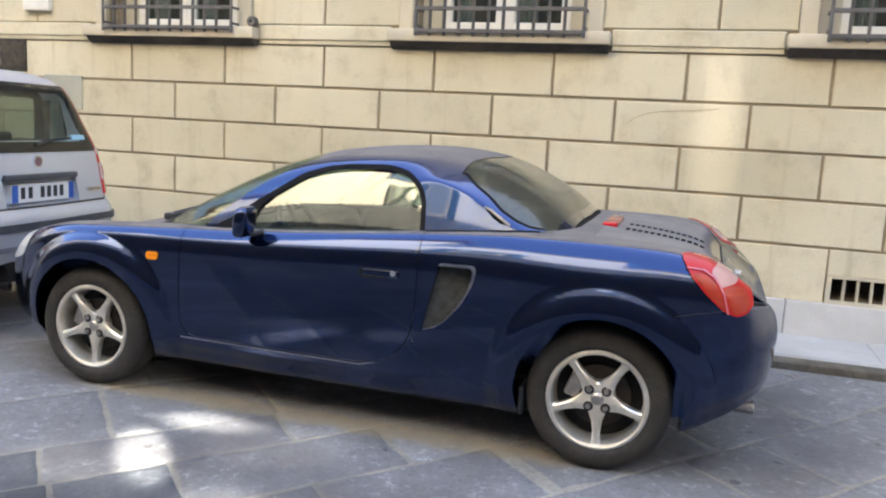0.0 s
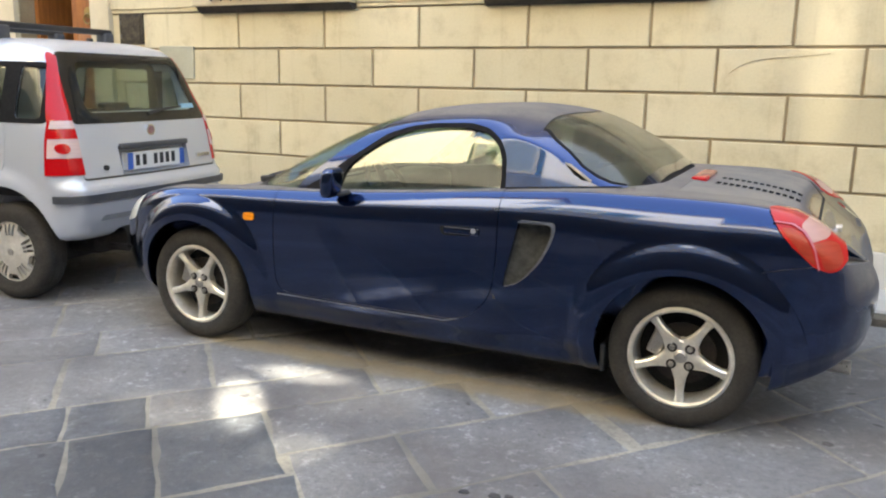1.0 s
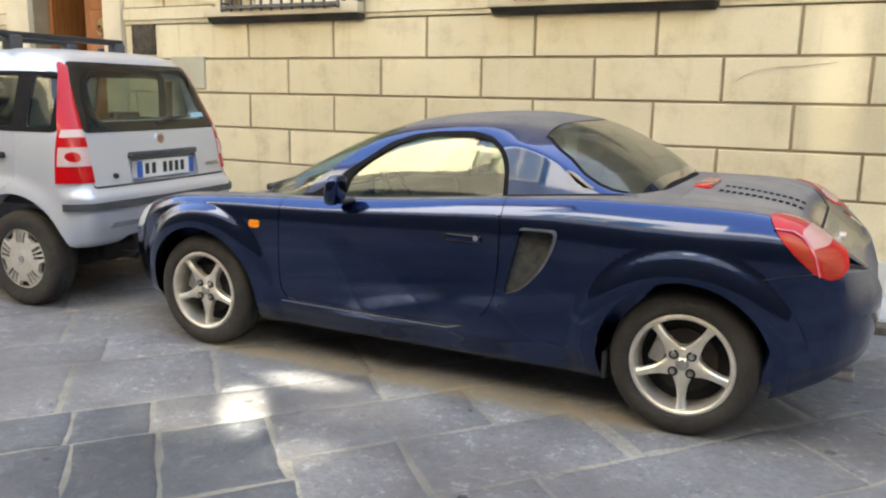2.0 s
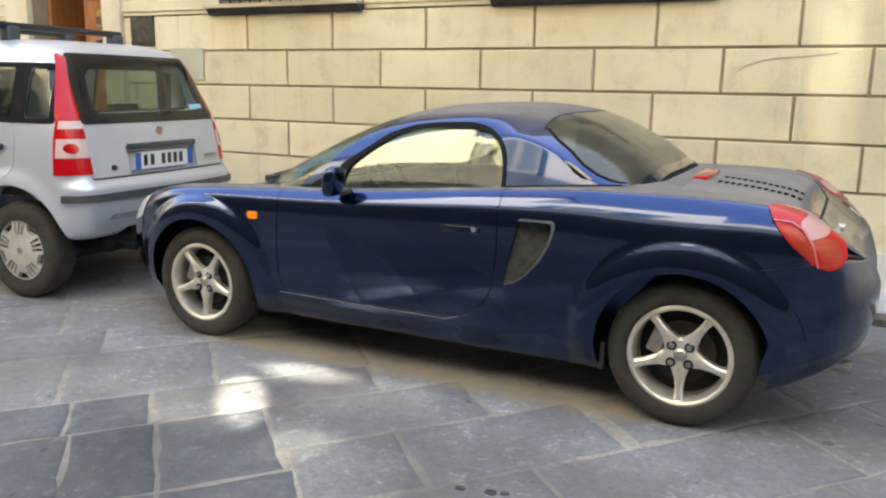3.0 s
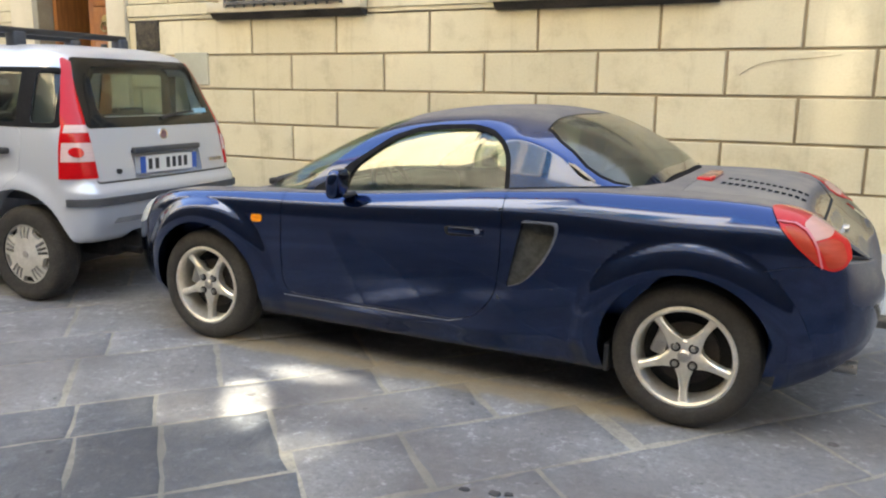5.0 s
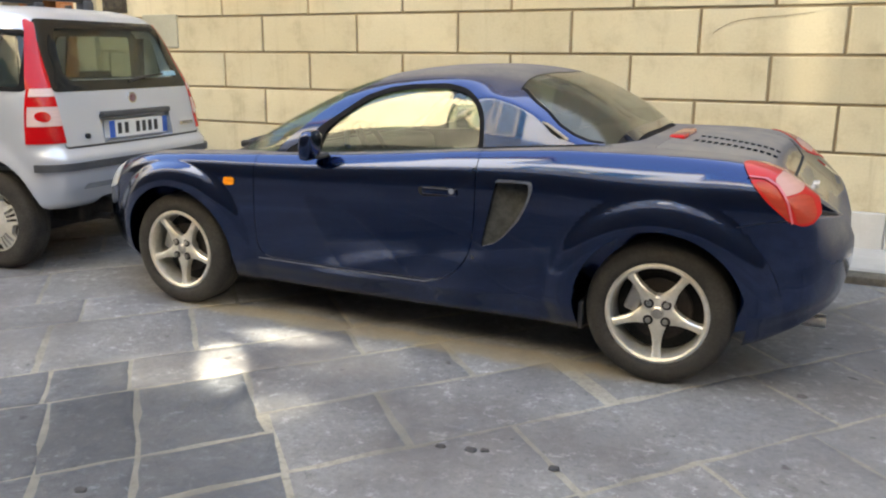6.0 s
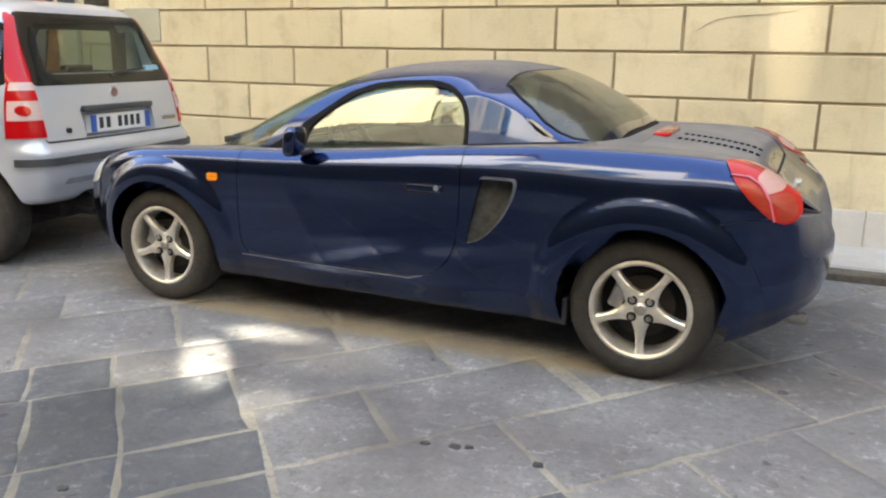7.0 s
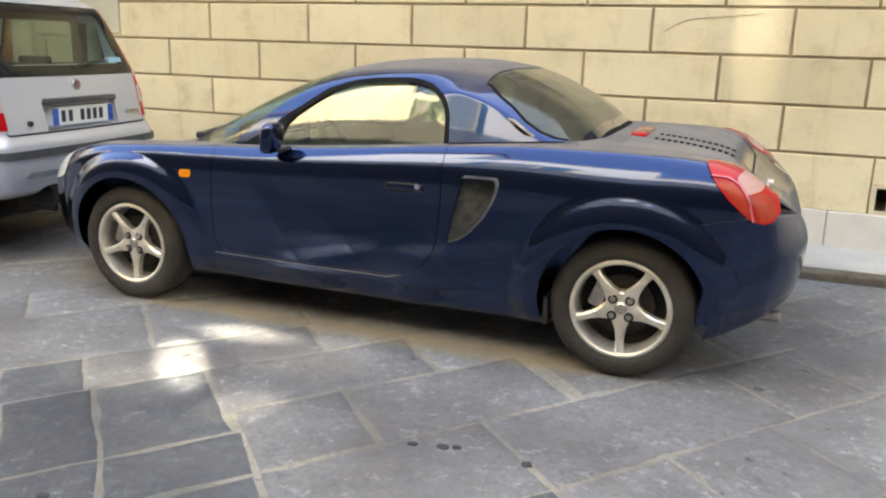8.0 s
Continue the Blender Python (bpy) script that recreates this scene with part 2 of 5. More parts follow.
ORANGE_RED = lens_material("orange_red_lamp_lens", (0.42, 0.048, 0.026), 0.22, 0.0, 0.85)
LENS_HIGHLIGHT = lens_material("painted_pink_highlight", (0.60, 0.17, 0.20), 0.10, 0.0, 0.95)
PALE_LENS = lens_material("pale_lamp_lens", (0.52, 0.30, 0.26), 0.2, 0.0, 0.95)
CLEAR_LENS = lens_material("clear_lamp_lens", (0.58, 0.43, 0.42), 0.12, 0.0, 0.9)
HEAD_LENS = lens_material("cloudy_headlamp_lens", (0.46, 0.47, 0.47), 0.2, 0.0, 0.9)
AMBER_LENS = lens_material("amber_lamp_lens", (0.85, 0.27, 0.01))
MESH_GREY = rough_material("dusty_intake_mesh", (0.080, 0.083, 0.078), (0.034, 0.035, 0.033), 0.9, 30, 220, 0.6)
STUCCO = stained_material("cream_rusticated_stucco", (0.625, 0.56, 0.40), (0.53, 0.465, 0.315), (0.37, 0.31, 0.20), 0.9, 1.3, 65, vary=0.06, streak=0.6)
JOINT = rough_material("dark_joint_mortar", (0.34, 0.265, 0.165), (0.23, 0.175, 0.11), 0.95, 3, 60, 0.3)
STONE = rough_material("pale_sandstone", (0.58, 0.515, 0.38), (0.48, 0.42, 0.305), 0.9, 3, 60, 0.3)
SOOT_SHADE = rough_material("soot_and_shade_tone", (0.10, 0.085, 0.07), (0.045, 0.04, 0.035), 0.95, 4, 60, 0.3)
PLINTH = rough_material("pale_plinth_stone", (0.60, 0.585, 0.56), (0.47, 0.46, 0.44), 0.85, 2.5, 50, 0.25)
PAVE = rough_material("pale_pavement_stone", (0.46, 0.45, 0.43), (0.36, 0.35, 0.33), 0.8, 2.0, 60, 0.25)
KERB = rough_material("weathered_kerb_stone", (0.15, 0.128, 0.095), (0.06, 0.052, 0.040), 0.9, 7, 50, 0.4)
SLAB = paving_material("grey_paving_stone", (0.230, 0.233, 0.238), (0.118, 0.114, 0.118), vary=0.12, scuff=0.9)
OIL = rough_material("dried_oil", (0.050, 0.050, 0.053), (0.030, 0.030, 0.033), 0.6, 40, 300, 0.1)
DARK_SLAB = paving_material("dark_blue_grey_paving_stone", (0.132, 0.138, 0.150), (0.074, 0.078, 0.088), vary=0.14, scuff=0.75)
MORTAR = paving_material("sandy_joint_mortar", (0.35, 0.33, 0.28), (0.12, 0.117, 0.108), vary=0.0, scuff=0.0)
IRON = rough_material("dark_grey_iron", (0.150, 0.138, 0.125), (0.085, 0.077, 0.070), 0.6, 8, 60, 0.2, metallic=0.3)
WHITE_PAINT = rough_material("white_window_paint", (0.78, 0.75, 0.68), (0.66, 0.62, 0.54), 0.5, 5, 60, 0.1)
WOOD = rough_material("orange_brown_door_wood", (0.36, 0.135, 0.035), (0.21, 0.07, 0.018), 0.45, 5, 40, 0.2, stretch=(6, 6, 0.6))
BRASS = rough_material("old_brass", (0.45, 0.34, 0.14), (0.22, 0.17, 0.08), 0.4, 9, 60, 0.2, metallic=0.9)
FACADE = rough_material("pale_facade_plaster", (0.80, 0.73, 0.59), (0.72, 0.65, 0.51), 0.9, 0.5, 30, 0.2)
PLATE_WHITE = rough_material("white_plate", (0.80, 0.80, 0.79), (0.72, 0.72, 0.71), 0.4, 8, 60, 0.0)
PLATE_BLUE = rough_material("blue_plate_band", (0.03, 0.12, 0.50), (0.02, 0.09, 0.40), 0.4, 8, 60, 0.0)
SEAL_RUBBER = rough_material("window_rubber", (0.010, 0.010, 0.011), (0.006, 0.006, 0.007), 0.85, 9, 60, 0.05)
SEAL_RUBBER.node_tree.nodes["Principled BSDF"].inputs["Specular IOR Level"].default_value = 0.15
PALE_EDGE = rough_material("pale_sill_line", (0.22, 0.23, 0.26), (0.10, 0.11, 0.13), 0.5, 20, 80, 0.1)
LINING = rough_material("dark_cabin_lining", (0.045, 0.045, 0.048), (0.025, 0.025, 0.027), 0.95, 9, 120, 0.1)
METER_RUST = rough_material("mottled_rusty_sheet", (0.085, 0.068, 0.045), (0.025, 0.020, 0.014), 0.9, 22, 90, 0.3)
# near-black that paints the shade of slots, gaps and recesses
SLOT_SHADE = rough_material("painted_slot_shade", (0.010, 0.010, 0.011), (0.005, 0.005, 0.005), 0.95, 9, 60, 0.0)
DULL_TRIM = rough_material("dull_brown_trim", (0.42, 0.36, 0.26), (0.25, 0.21, 0.15), 0.5, 14, 80, 0.1)
LIP_GREY = rough_material("dusty_blue_grey_lip", (0.11, 0.12, 0.15), (0.05, 0.055, 0.075), 0.55, 14, 80, 0.1)
GROOVE = rough_material("shaded_silver_groove", (0.24, 0.25, 0.28), (0.17, 0.18, 0.20), 0.5, 9, 60, 0.0)
INK = rough_material("black_plate_ink", (0.03, 0.03, 0.035), (0.02, 0.02, 0.025), 0.5, 8, 60, 0.0)


# ---- mesh helpers ----
def smooth_mesh(me, angle=32.0):
    bm = bmesh.new()
    bm.from_mesh(me)
    limit = radians(angle)
    for f in bm.faces:
        f.smooth = True
    for e in bm.edges:
        e.smooth = len(e.link_faces) == 2 and e.calc_face_angle(0.0) < limit
    bm.to_mesh(me)
    bm.free()
    return me


def to_mesh(shape, name="shape"):
    if isinstance(shape, bmesh.types.BMesh):
        me = bpy.data.meshes.new(name)
        bmesh.ops.recalc_face_normals(shape, faces=shape.faces)
        shape.to_mesh(me)
        shape.free()
        return me
    return shape


def part(name, shape, material, parent=None, label="", angle=32.0):
    me = smooth_mesh(to_mesh(shape, name), angle)
    me.materials.clear()
    me.materials.append(material)
    ob = new(name, me)
    if parent:
        ob.parent = parent
    if label:
        ob["label"] = label
    return ob


def thing(name, at, label, category, group="", kind=""):
    ob = new(name)
    ob.empty_display_size = 0.2
    ob.location = at
    bpy.context.view_layer.update()
    return tagged(ob, label, category, group, kind)


def data_mesh(verts, faces):
    me = bpy.data.meshes.new("shape")
    me.from_pydata([tuple(v) for v in verts], [], faces)
    bm = bmesh.new()
    bm.from_mesh(me)
    bmesh.ops.recalc_face_normals(bm, faces=bm.faces)
    bm.to_mesh(me)
    bm.free()
    return me


def prism(points, axis, a, b):
    """A polygon pushed along an axis from a to b. Its two coordinates are the other two axes, in order."""
    order = {"x": (1, 2), "y": (0, 2), "z": (0, 1)}[axis]
    k = "xyz".index(axis)
    verts = []
    for depth in (a, b):
        for p in points:
            v = [0.0, 0.0, 0.0]
            v[order[0]], v[order[1]], v[k] = p[0], p[1], depth
            verts.append(v)
    n = len(points)
    faces = [tuple(range(n)), tuple(range(2 * n - 1, n - 1, -1))]
    faces += [(i, (i + 1) % n, n + (i + 1) % n, n + i) for i in range(n)]
    return data_mesh(verts, faces)


def ring(cx, cz, r, n=64):
    return [(cx + r * math.cos(2 * math.pi * i / n), cz + r * math.sin(2 * math.pi * i / n)) for i in range(n)]


def rounded(points, radius, steps=5):
    """A polygon with its corners rounded."""
    out, n = [], len(points)
    for i in range(n):
        p, a, b = Vector(points[i]), Vector(points[i - 1]), Vector(points[(i + 1) % n])
        ra = min(radius, 0.45 * (a - p).length)
        rb = min(radius, 0.45 * (b - p).length)
        s, e = p + (a - p).normalized() * ra, p + (b - p).normalized() * rb
        for k in range(steps + 1):
            u = k / steps
            q = s * (1 - u) ** 2 + p * 2 * u * (1 - u) + e * u ** 2
            out.append((q.x, q.y))
    return out


def box(x0, x1, y0, y1, z0, z1, bevel=0.0, segments=2):
    bm = bmesh.new()
    bmesh.ops.create_cube(bm, size=1)
    for v in bm.verts:
        v.co = ((x0 + x1) / 2 + v.co.x * (x1 - x0), (y0 + y1) / 2 + v.co.y * (y1 - y0), (z0 + z1) / 2 + v.co.z * (z1 - z0))
    if bevel:
        bmesh.ops.bevel(bm, geom=bm.edges[:], offset=bevel, segments=segments, affect="EDGES", profile=0.5)
    return to_mesh(bm)


def boolean(a, b, op):
    oa, ob = bpy.data.objects.new("a", a), bpy.data.objects.new("b", b)
    scene.collection.objects.link(oa)
    scene.collection.objects.link(ob)
    mod = oa.modifiers.new("cut", "BOOLEAN")
    mod.operation, mod.object, mod.solver = op, ob, "EXACT"
    me = bpy.data.meshes.new_from_object(oa.evaluated_get(bpy.context.evaluated_depsgraph_get()))
    bpy.data.objects.remove(oa)
    bpy.data.objects.remove(ob)
    return me


def minus(a, *cutters):
    for c in cutters:
        a = boolean(a, c, "DIFFERENCE")
    return a


def meet(a, b):
    return boolean(a, b, "INTERSECT")


def joined(*shapes):
    bm = bmesh.new()
    for s in shapes:
        bm.from_mesh(s)
    return to_mesh(bm)


def moved(me, m):
    me = me.copy()
    me.transform(m)
    return me


def lathe(profile, n=72):
    """Turns (radius, depth) points round the y axis; a closed ring profile."""
    verts, faces, k = [], [], len(profile)
    for i in range(n):
        a = 2 * math.pi * i / n
        verts += [(r * math.cos(a), y, r * math.sin(a)) for r, y in profile]
    for i in range(n):
        for j in range(k):
            faces.append((i * k + j, i * k + (j + 1) % k, ((i + 1) % n) * k + (j + 1) % k, ((i + 1) % n) * k + j))
    return data_mesh(verts, faces)


def tube(points, radius, n=8):
    """A round bar along points."""
    pts = [Vector(p) for p in points]
    verts, faces = [], []
    for i, p in enumerate(pts):
        d = (pts[min(i + 1, len(pts) - 1)] - pts[max(i - 1, 0)]).normalized()
        side = d.cross(Vector((0, 0, 1)) if abs(d.z) < 0.9 else Vector((1, 0, 0))).normalized()
        up = side.cross(d)
        r = radius[i] if isinstance(radius, (list, tuple)) else radius
        verts += [p + r * (side * math.cos(2 * math.pi * k / n) + up * math.sin(2 * math.pi * k / n)) for k in range(n)]
    for i in range(len(pts) - 1):
        faces += [(i * n + k, i * n + (k + 1) % n, (i + 1) * n + (k + 1) % n, (i + 1) * n + k) for k in range(n)]
    faces += [tuple(range(n)), tuple(range(len(verts) - 1, len(verts) - n - 1, -1))]
    return data_mesh(verts, faces)


def curve(xs, ys, x):
    """A smooth curve through a few stations (cubic with limited slopes)."""
    xs, ys = np.asarray(xs, float), np.asarray(ys, float)
    h, d = np.diff(xs), np.diff(ys) / np.diff(xs)
    m = np.concatenate([[d[0]], (d[:-1] + d[1:]) / 2, [d[-1]]])
    for i in range(len(d)):
        lim = 3 * abs(d[i])
        m[i], m[i + 1] = np.clip(m[i], -lim, lim), np.clip(m[i + 1], -lim, lim)
    i = int(np.clip(np.searchsorted(xs, x) - 1, 0, len(h) - 1))
    t = float(np.clip((x - xs[i]) / h[i], 0, 1))
    return float((1 + 2 * t) * (1 - t) ** 2 * ys[i] + t * (1 - t) ** 2 * h[i] * m[i] + t * t * (3 - 2 * t) * ys[i + 1] + t * t * (t - 1) * h[i] * m[i + 1])


def spline(ctrl, n):
    """A clamped cubic B-spline, n points."""
    c = np.array([ctrl[0]] * 2 + list(ctrl) + [ctrl[-1]] * 2, float)
    segs, out = len(c) - 3, []
    for k in range(n):
        s = k / (n - 1) * segs
        i = min(int(s), segs - 1)
        t = s - i
        w = np.array([(1 - t) ** 3, 3 * t ** 3 - 6 * t ** 2 + 4, -3 * t ** 3 + 3 * t ** 2 + 3 * t + 1, t ** 3]) / 6
        out.append(w @ c[i:i + 4])
    return out


def loft(sections):
    """Closed sections joined into one solid."""
    n, verts, faces = len(sections[0]), [], []
    for s in sections:
        verts += s
    for i in range(len(sections) - 1):
        for j in range(n):
            faces.append((i * n + j, i * n + (j + 1) % n, (i + 1) * n + (j + 1) % n, (i + 1) * n + j))
    faces += [tuple(range(n)), tuple(range(len(verts) - 1, len(verts) - n - 1, -1))]
    return data_mesh(verts, faces)


# ---- ground and street ----
def road_z(y):
    """The street lies level and rises a little towards its kerb."""
    t = min(max((y - 0.35) / 0.7, 0.0), 1.0)
    return 0.045 * t * t * (3 - 2 * t)


ys = [-250, -60, -20, -8, -4, 0.3, 0.5, 0.65, 0.8, 0.95, 1.06, 1.1, 8, 30, 250]
xs_g = [-300, -60, -15, -6, -3, 0, 3, 6, 15, 60, 300]
ground = part("ground", data_mesh([(x, y, road_z(y) - 0.004) for x in xs_g for y in ys],
              [(i * len(ys) + j, (i + 1) * len(ys) + j, (i + 1) * len(ys) + j + 1, i * len(ys) + j + 1)
               for i in range(len(xs_g) - 1) for j in range(len(ys) - 1)]), MORTAR)
tagged(ground, "street bed of sandy mortar between grey paving stones", "ground", kind="structure")

WALL = Matrix.Translation((0, 1.845, 0)) @ pose(0, 0, 0, 0, 0, -0.91)
wall = part("wall_north", minus(box(-40, 40, 0.014, 4.0, 0.0, 15.0),
            box(-3.34, -2.06, -1, 1.2, 2.03, 3.7), box(-0.58, 0.70, -1, 1.2, 2.03, 3.7), box(2.17, 3.45, -1, 1.2, 2.03, 3.7),
            box(-5.95, -4.87, -1, 1.6, 0.05, 3.1), box(2.43, 3.13, -1, 0.5, 0.352, 0.498)), JOINT)
wall.matrix_world = WALL
tagged(wall, "cream rusticated stucco house front with dark joints", "wall", kind="structure")


def wall_box(name, material, *args, bevel=0.004, parent=None, label=""):
    return part(name, box(*args, bevel=bevel, segments=1), material, parent or wall, label)


# band course, sills, window surrounds
for a, b in ((-40, -5.95), (-4.62, -3.52), (-1.88, -0.76), (0.88, 1.99), (3.63, 40)):
    wall_box("band_course", STUCCO, a, b, -0.022, 0.03, 1.957, 2.068, bevel=0.008)
    wall_box("band_fillet", STUCCO, a, b, -0.010, 0.03, 1.925, 1.957, bevel=0.004)


def house_window(number, cx):
    w = part("window_%d" % number, joined(
        box(cx - 0.75, cx - 0.64, -0.03, 0.12, 2.045, 3.80, 0.006, 1), box(cx + 0.64, cx + 0.75, -0.03, 0.12, 2.045, 3.80, 0.006, 1),
        box(cx - 0.64, cx + 0.64, -0.03, 0.12, 3.70, 3.80, 0.006, 1)), STONE, wall)
    tagged(w, "barred house window with stone surround and white casements")
    part("window_sill", box(cx - 0.815, cx + 0.815, -0.115, 0.20, 1.958, 2.045, 0.010), STONE, w)
    # the moulding's colour holds both soot and the shadow under the sill
    part("sill_moulding", prism([(-0.085, 1.958), (0.02, 1.958), (0.02, 1.905), (-0.02, 1.905), (-0.055, 1.925)], "x", cx - 0.80, cx + 0.80), SOOT_SHADE, w,
         "moulding under the sill, darkened for soot and shadow")
    for side in (-1, 1):
        a, b = (cx - 0.49, cx) if side < 0 else (cx, cx + 0.49)
        part("window_frame", joined(box(a, a + 0.075, 0.20, 0.26, 2.06, 3.6, 0.006, 1), box(b - 0.075, b, 0.20, 0.26, 2.06, 3.6, 0.006, 1),
             box(a + 0.07, b - 0.07, 0.20, 0.26, 2.06, 2.135, 0.006, 1), box(a + 0.07, b - 0.07, 0.20, 0.26, 3.52, 3.6, 0.006, 1),
             box(a + 0.07, b - 0.07, 0.21, 0.25, 2.80, 2.84, 0.004, 1)), WHITE_PAINT, w)
        pane = part("pane", box(a + 0.07, b - 0.07, 0.226, 0.234, 2.13, 3.53), WINDOW_GLASS, w)
        pane.visible_shadow = False
        curtain = []
        for k in range(9):
            x = a + 0.08 + k * 0.018
            curtain.append((x, 0.30 + 0.012 * (k % 2)))
        curtain += [(x, y + 0.004) for x, y in reversed(curtain)]
        part("curtain", prism(curtain, "z", 2.10, 3.55), WHITE_PAINT, w)
    part("outer_frame", joined(box(cx - 0.64, cx - 0.49, 0.19, 0.30, 2.03, 3.7), box(cx + 0.49, cx + 0.64, 0.19, 0.30, 2.03, 3.7),
         box(cx - 0.49, cx + 0.49, 0.19, 0.30, 2.03, 2.06), box(cx - 0.49, cx + 0.49, 0.19, 0.30, 3.6, 3.7)), STONE, w)
    gx, gy = cx + 0.03, -0.135
    for k in range(10):
        x = gx - 0.50 + k * 0.1085
        part("bar", tube([(x, gy, 1.990), (x, gy, 2.005), (x, gy, 3.72)], [0.004, 0.012, 0.012], 6), IRON, w)
    for s in (-1, 1):
        part("bar", tube([(gx + s * 0.61, gy, 1.995), (gx + s * 0.61, gy, 3.72)], 0.012, 6), IRON, w)
    for z in (2.030, 2.185, 2.75, 3.30):
        part("cross_bar", box(gx - 0.62, gx + 0.62, gy - 0.010, gy + 0.010, z - 0.014, z + 0.014, 0.003, 1), IRON, w)
        for s in (-1, 1):
            part("bar_anchor", box(gx + s * 0.61 - 0.009, gx + s * 0.61 + 0.009, gy, 0.02, z - 0.009 + (0.035 if z < 2.1 else 0.0), z + 0.009 + (0.035 if z < 2.1 else 0.0)), IRON, w)
    return w


for i, cx in enumerate((-2.70, 0.06, 2.81)):
    house_window(i + 1, cx)

# basement grille, plinth, wall plates
grille = part("basement_grille", joined(box(2.40, 2.43, -0.012, 0.06, 0.325, 0.515), box(3.13, 3.16, -0.012, 0.06, 0.325, 0.515),
              box(2.43, 3.13, -0.012, 0.06, 0.498, 0.515), box(2.43, 3.13, -0.012, 0.06, 0.325, 0.352)), STONE, wall)
tagged(grille, "barred basement opening with a stone rim")
for k in range(8):
    x = 2.50 + k * 0.083
    part("bar", box(x, x + 0.017, 0.0, 0.03, 0.345, 0.505, 0.003, 1), STONE, grille)
# dark sheet painted for the unlit basement behind the bars
part("backing", box(2.42, 3.14, 0.38, 0.40, 0.34, 0.51), SOOT_SHADE, grille)
edge = -9.0
rng = random.Random(5)
while edge < 9:
    b = edge + 1.25 + 0.3 * rng.random()
    if not (-6.6 < edge < -4.6):
        wall_box("plinth_stone", PLINTH, edge + 0.002, b - 0.002, -0.020 - 0.004 * rng.random(), 0.03, 0.06, 0.318 + 0.01 * rng.random(), bevel=0.006)
    edge = b
part("junction_box", box(-4.21, -3.93, -0.05, 0.02, 2.165, 2.30, 0.010, 2), WHITE_PAINT, wall, "small white junction box")
part("cable_roll", moved(lathe([(0.012, -0.03), (0.035, -0.03), (0.040, -0.02), (0.040, 0.02), (0.035, 0.03), (0.012, 0.03)], 20), Matrix.Translation((-1.90, -0.08, 2.085))), IRON, wall, "small grey roll on the sill end")
plate = part("meter_door", joined(box(-4.52, -4.22, -0.016, 0.02, 1.645, 1.925, 0.004, 1), box(-4.49, -4.25, -0.021, 0.0, 1.675, 1.895, 0.003, 1)), METER_RUST, wall,
             "dark rusty meter door in the wall")
part("hinge", box(-4.505, -4.49, -0.026, -0.01, 1.70, 1.74), IRON, plate)
part("hinge", box(-4.505, -4.49, -0.026, -0.01, 1.82, 1.86), IRON, plate)
part("service_panel", box(-4.03, -3.62, -0.012, 0.02, 1.335, 1.625, 0.004, 1), rough_material("grey_green_panel_paint", (0.40, 0.39, 0.31), (0.33, 0.32, 0.25), 0.6, 4, 60, 0.1),
     wall, "grey-green metal service panel")
part("stain", tube([(1.022 + 0.598 * u, -0.002, 1.435 + 0.118 * (1 - (1 - u) ** 6) * 0.82 + 0.03 * u ** 3) for u in [k / 24 for k in range(25)]], 0.0016, 5), JOINT, wall,
     "thin dark scratch drawn across the stucco")
# entrance with its leaf and stone jambs
part("door_jamb", box(-4.868, -4.62, -0.05, 0.30, 0.05, 3.3, 0.012), STONE, wall)
part("door_jamb", box(-6.30, -5.952, -0.05, 0.30, 0.05, 3.3, 0.012), STONE, wall)
part("lintel", box(-6.30, -4.62, -0.05, 0.30, 3.3, 3.6, 0.012), STONE, wall)
door = part("door_1", box(-5.36, -4.875, 0.16, 0.215, 0.14, 3.09, 0.004, 1), WOOD, wall, "orange-brown wooden house door leaf with brass ring")
for z0, z1 in ((0.35, 1.05), (1.20, 1.75), (2.10, 2.95)):
    part("door_panel", box(-5.28, -4.95, 0.145, 0.17, z0, z1, 0.008), WOOD, door)
part("knocker_plate", prism(ring(-5.10, 1.96, 0.055, 20), "y", 0.135, 0.165), BRASS, door)
part("knocker_ring", tube([(-5.10 + 0.05 * math.cos(a), 0.125, 1.90 + 0.05 * math.sin(a)) for a in [k * math.pi / 10 for k in range(21)]], 0.009, 8), BRASS, door)
leaf = part("door_2", box(-5.93, -5.875, 0.18, 0.72, 0.14, 3.09, 0.004, 1), WOOD, wall, "open wooden door leaf turned into the dark hallway")
part("hall_floor", box(-5.94, -4.88, 0.0, 1.6, 0.05, 0.14), PAVE, wall)

# kerb and pavement
pavement = part("pavement", box(-40, 40, 1.18, 1.95, -0.05, 0.088), PAVE)
tagged(pavement, "narrow pale stone pavement along the house front", "pavement", kind="structure")
edge = -8.0
while edge < 8.5:
    b = edge + 0.95 + 0.35 * rng.random()
    part("kerb_stone", box(edge + 0.004, b - 0.004, 1.045 + 0.006 * rng.random(), 1.20, -0.04, 0.086 + 0.006 * rng.random(), 0.014, 2), KERB, pavement)
    edge = b
edge = -8.0
while edge < 8.5:
    b = edge + 0.8 + 0.5 * rng.random()
    part("pavement_slab", box(edge + 0.003, b - 0.003, 1.206, 1.92, 0.03, 0.094 + 0.003 * rng.random(), 0.005, 1), PAVE, pavement)
    edge = b

# unseen houses across the street, added to close the place behind the camera
# roof heights are made up to set bright areas in the car's reflections
facade = part("wall_south", joined(box(-45, -8.4, -9.5, -7.6, 0, 8.2), box(-8.4, -4.3, -9.5, -7.6, 0, 16.0), box(-4.3, -2.95, -9.5, -7.6, 0, 10.6), box(-2.95, 0.6, -9.5, -7.6, 0, 11.5), box(0.6, 45, -9.5, -7.6, 0, 8.2)), FACADE)
tagged(facade, "unseen pale house front added across the street for light and reflections", "wall", kind="structure")
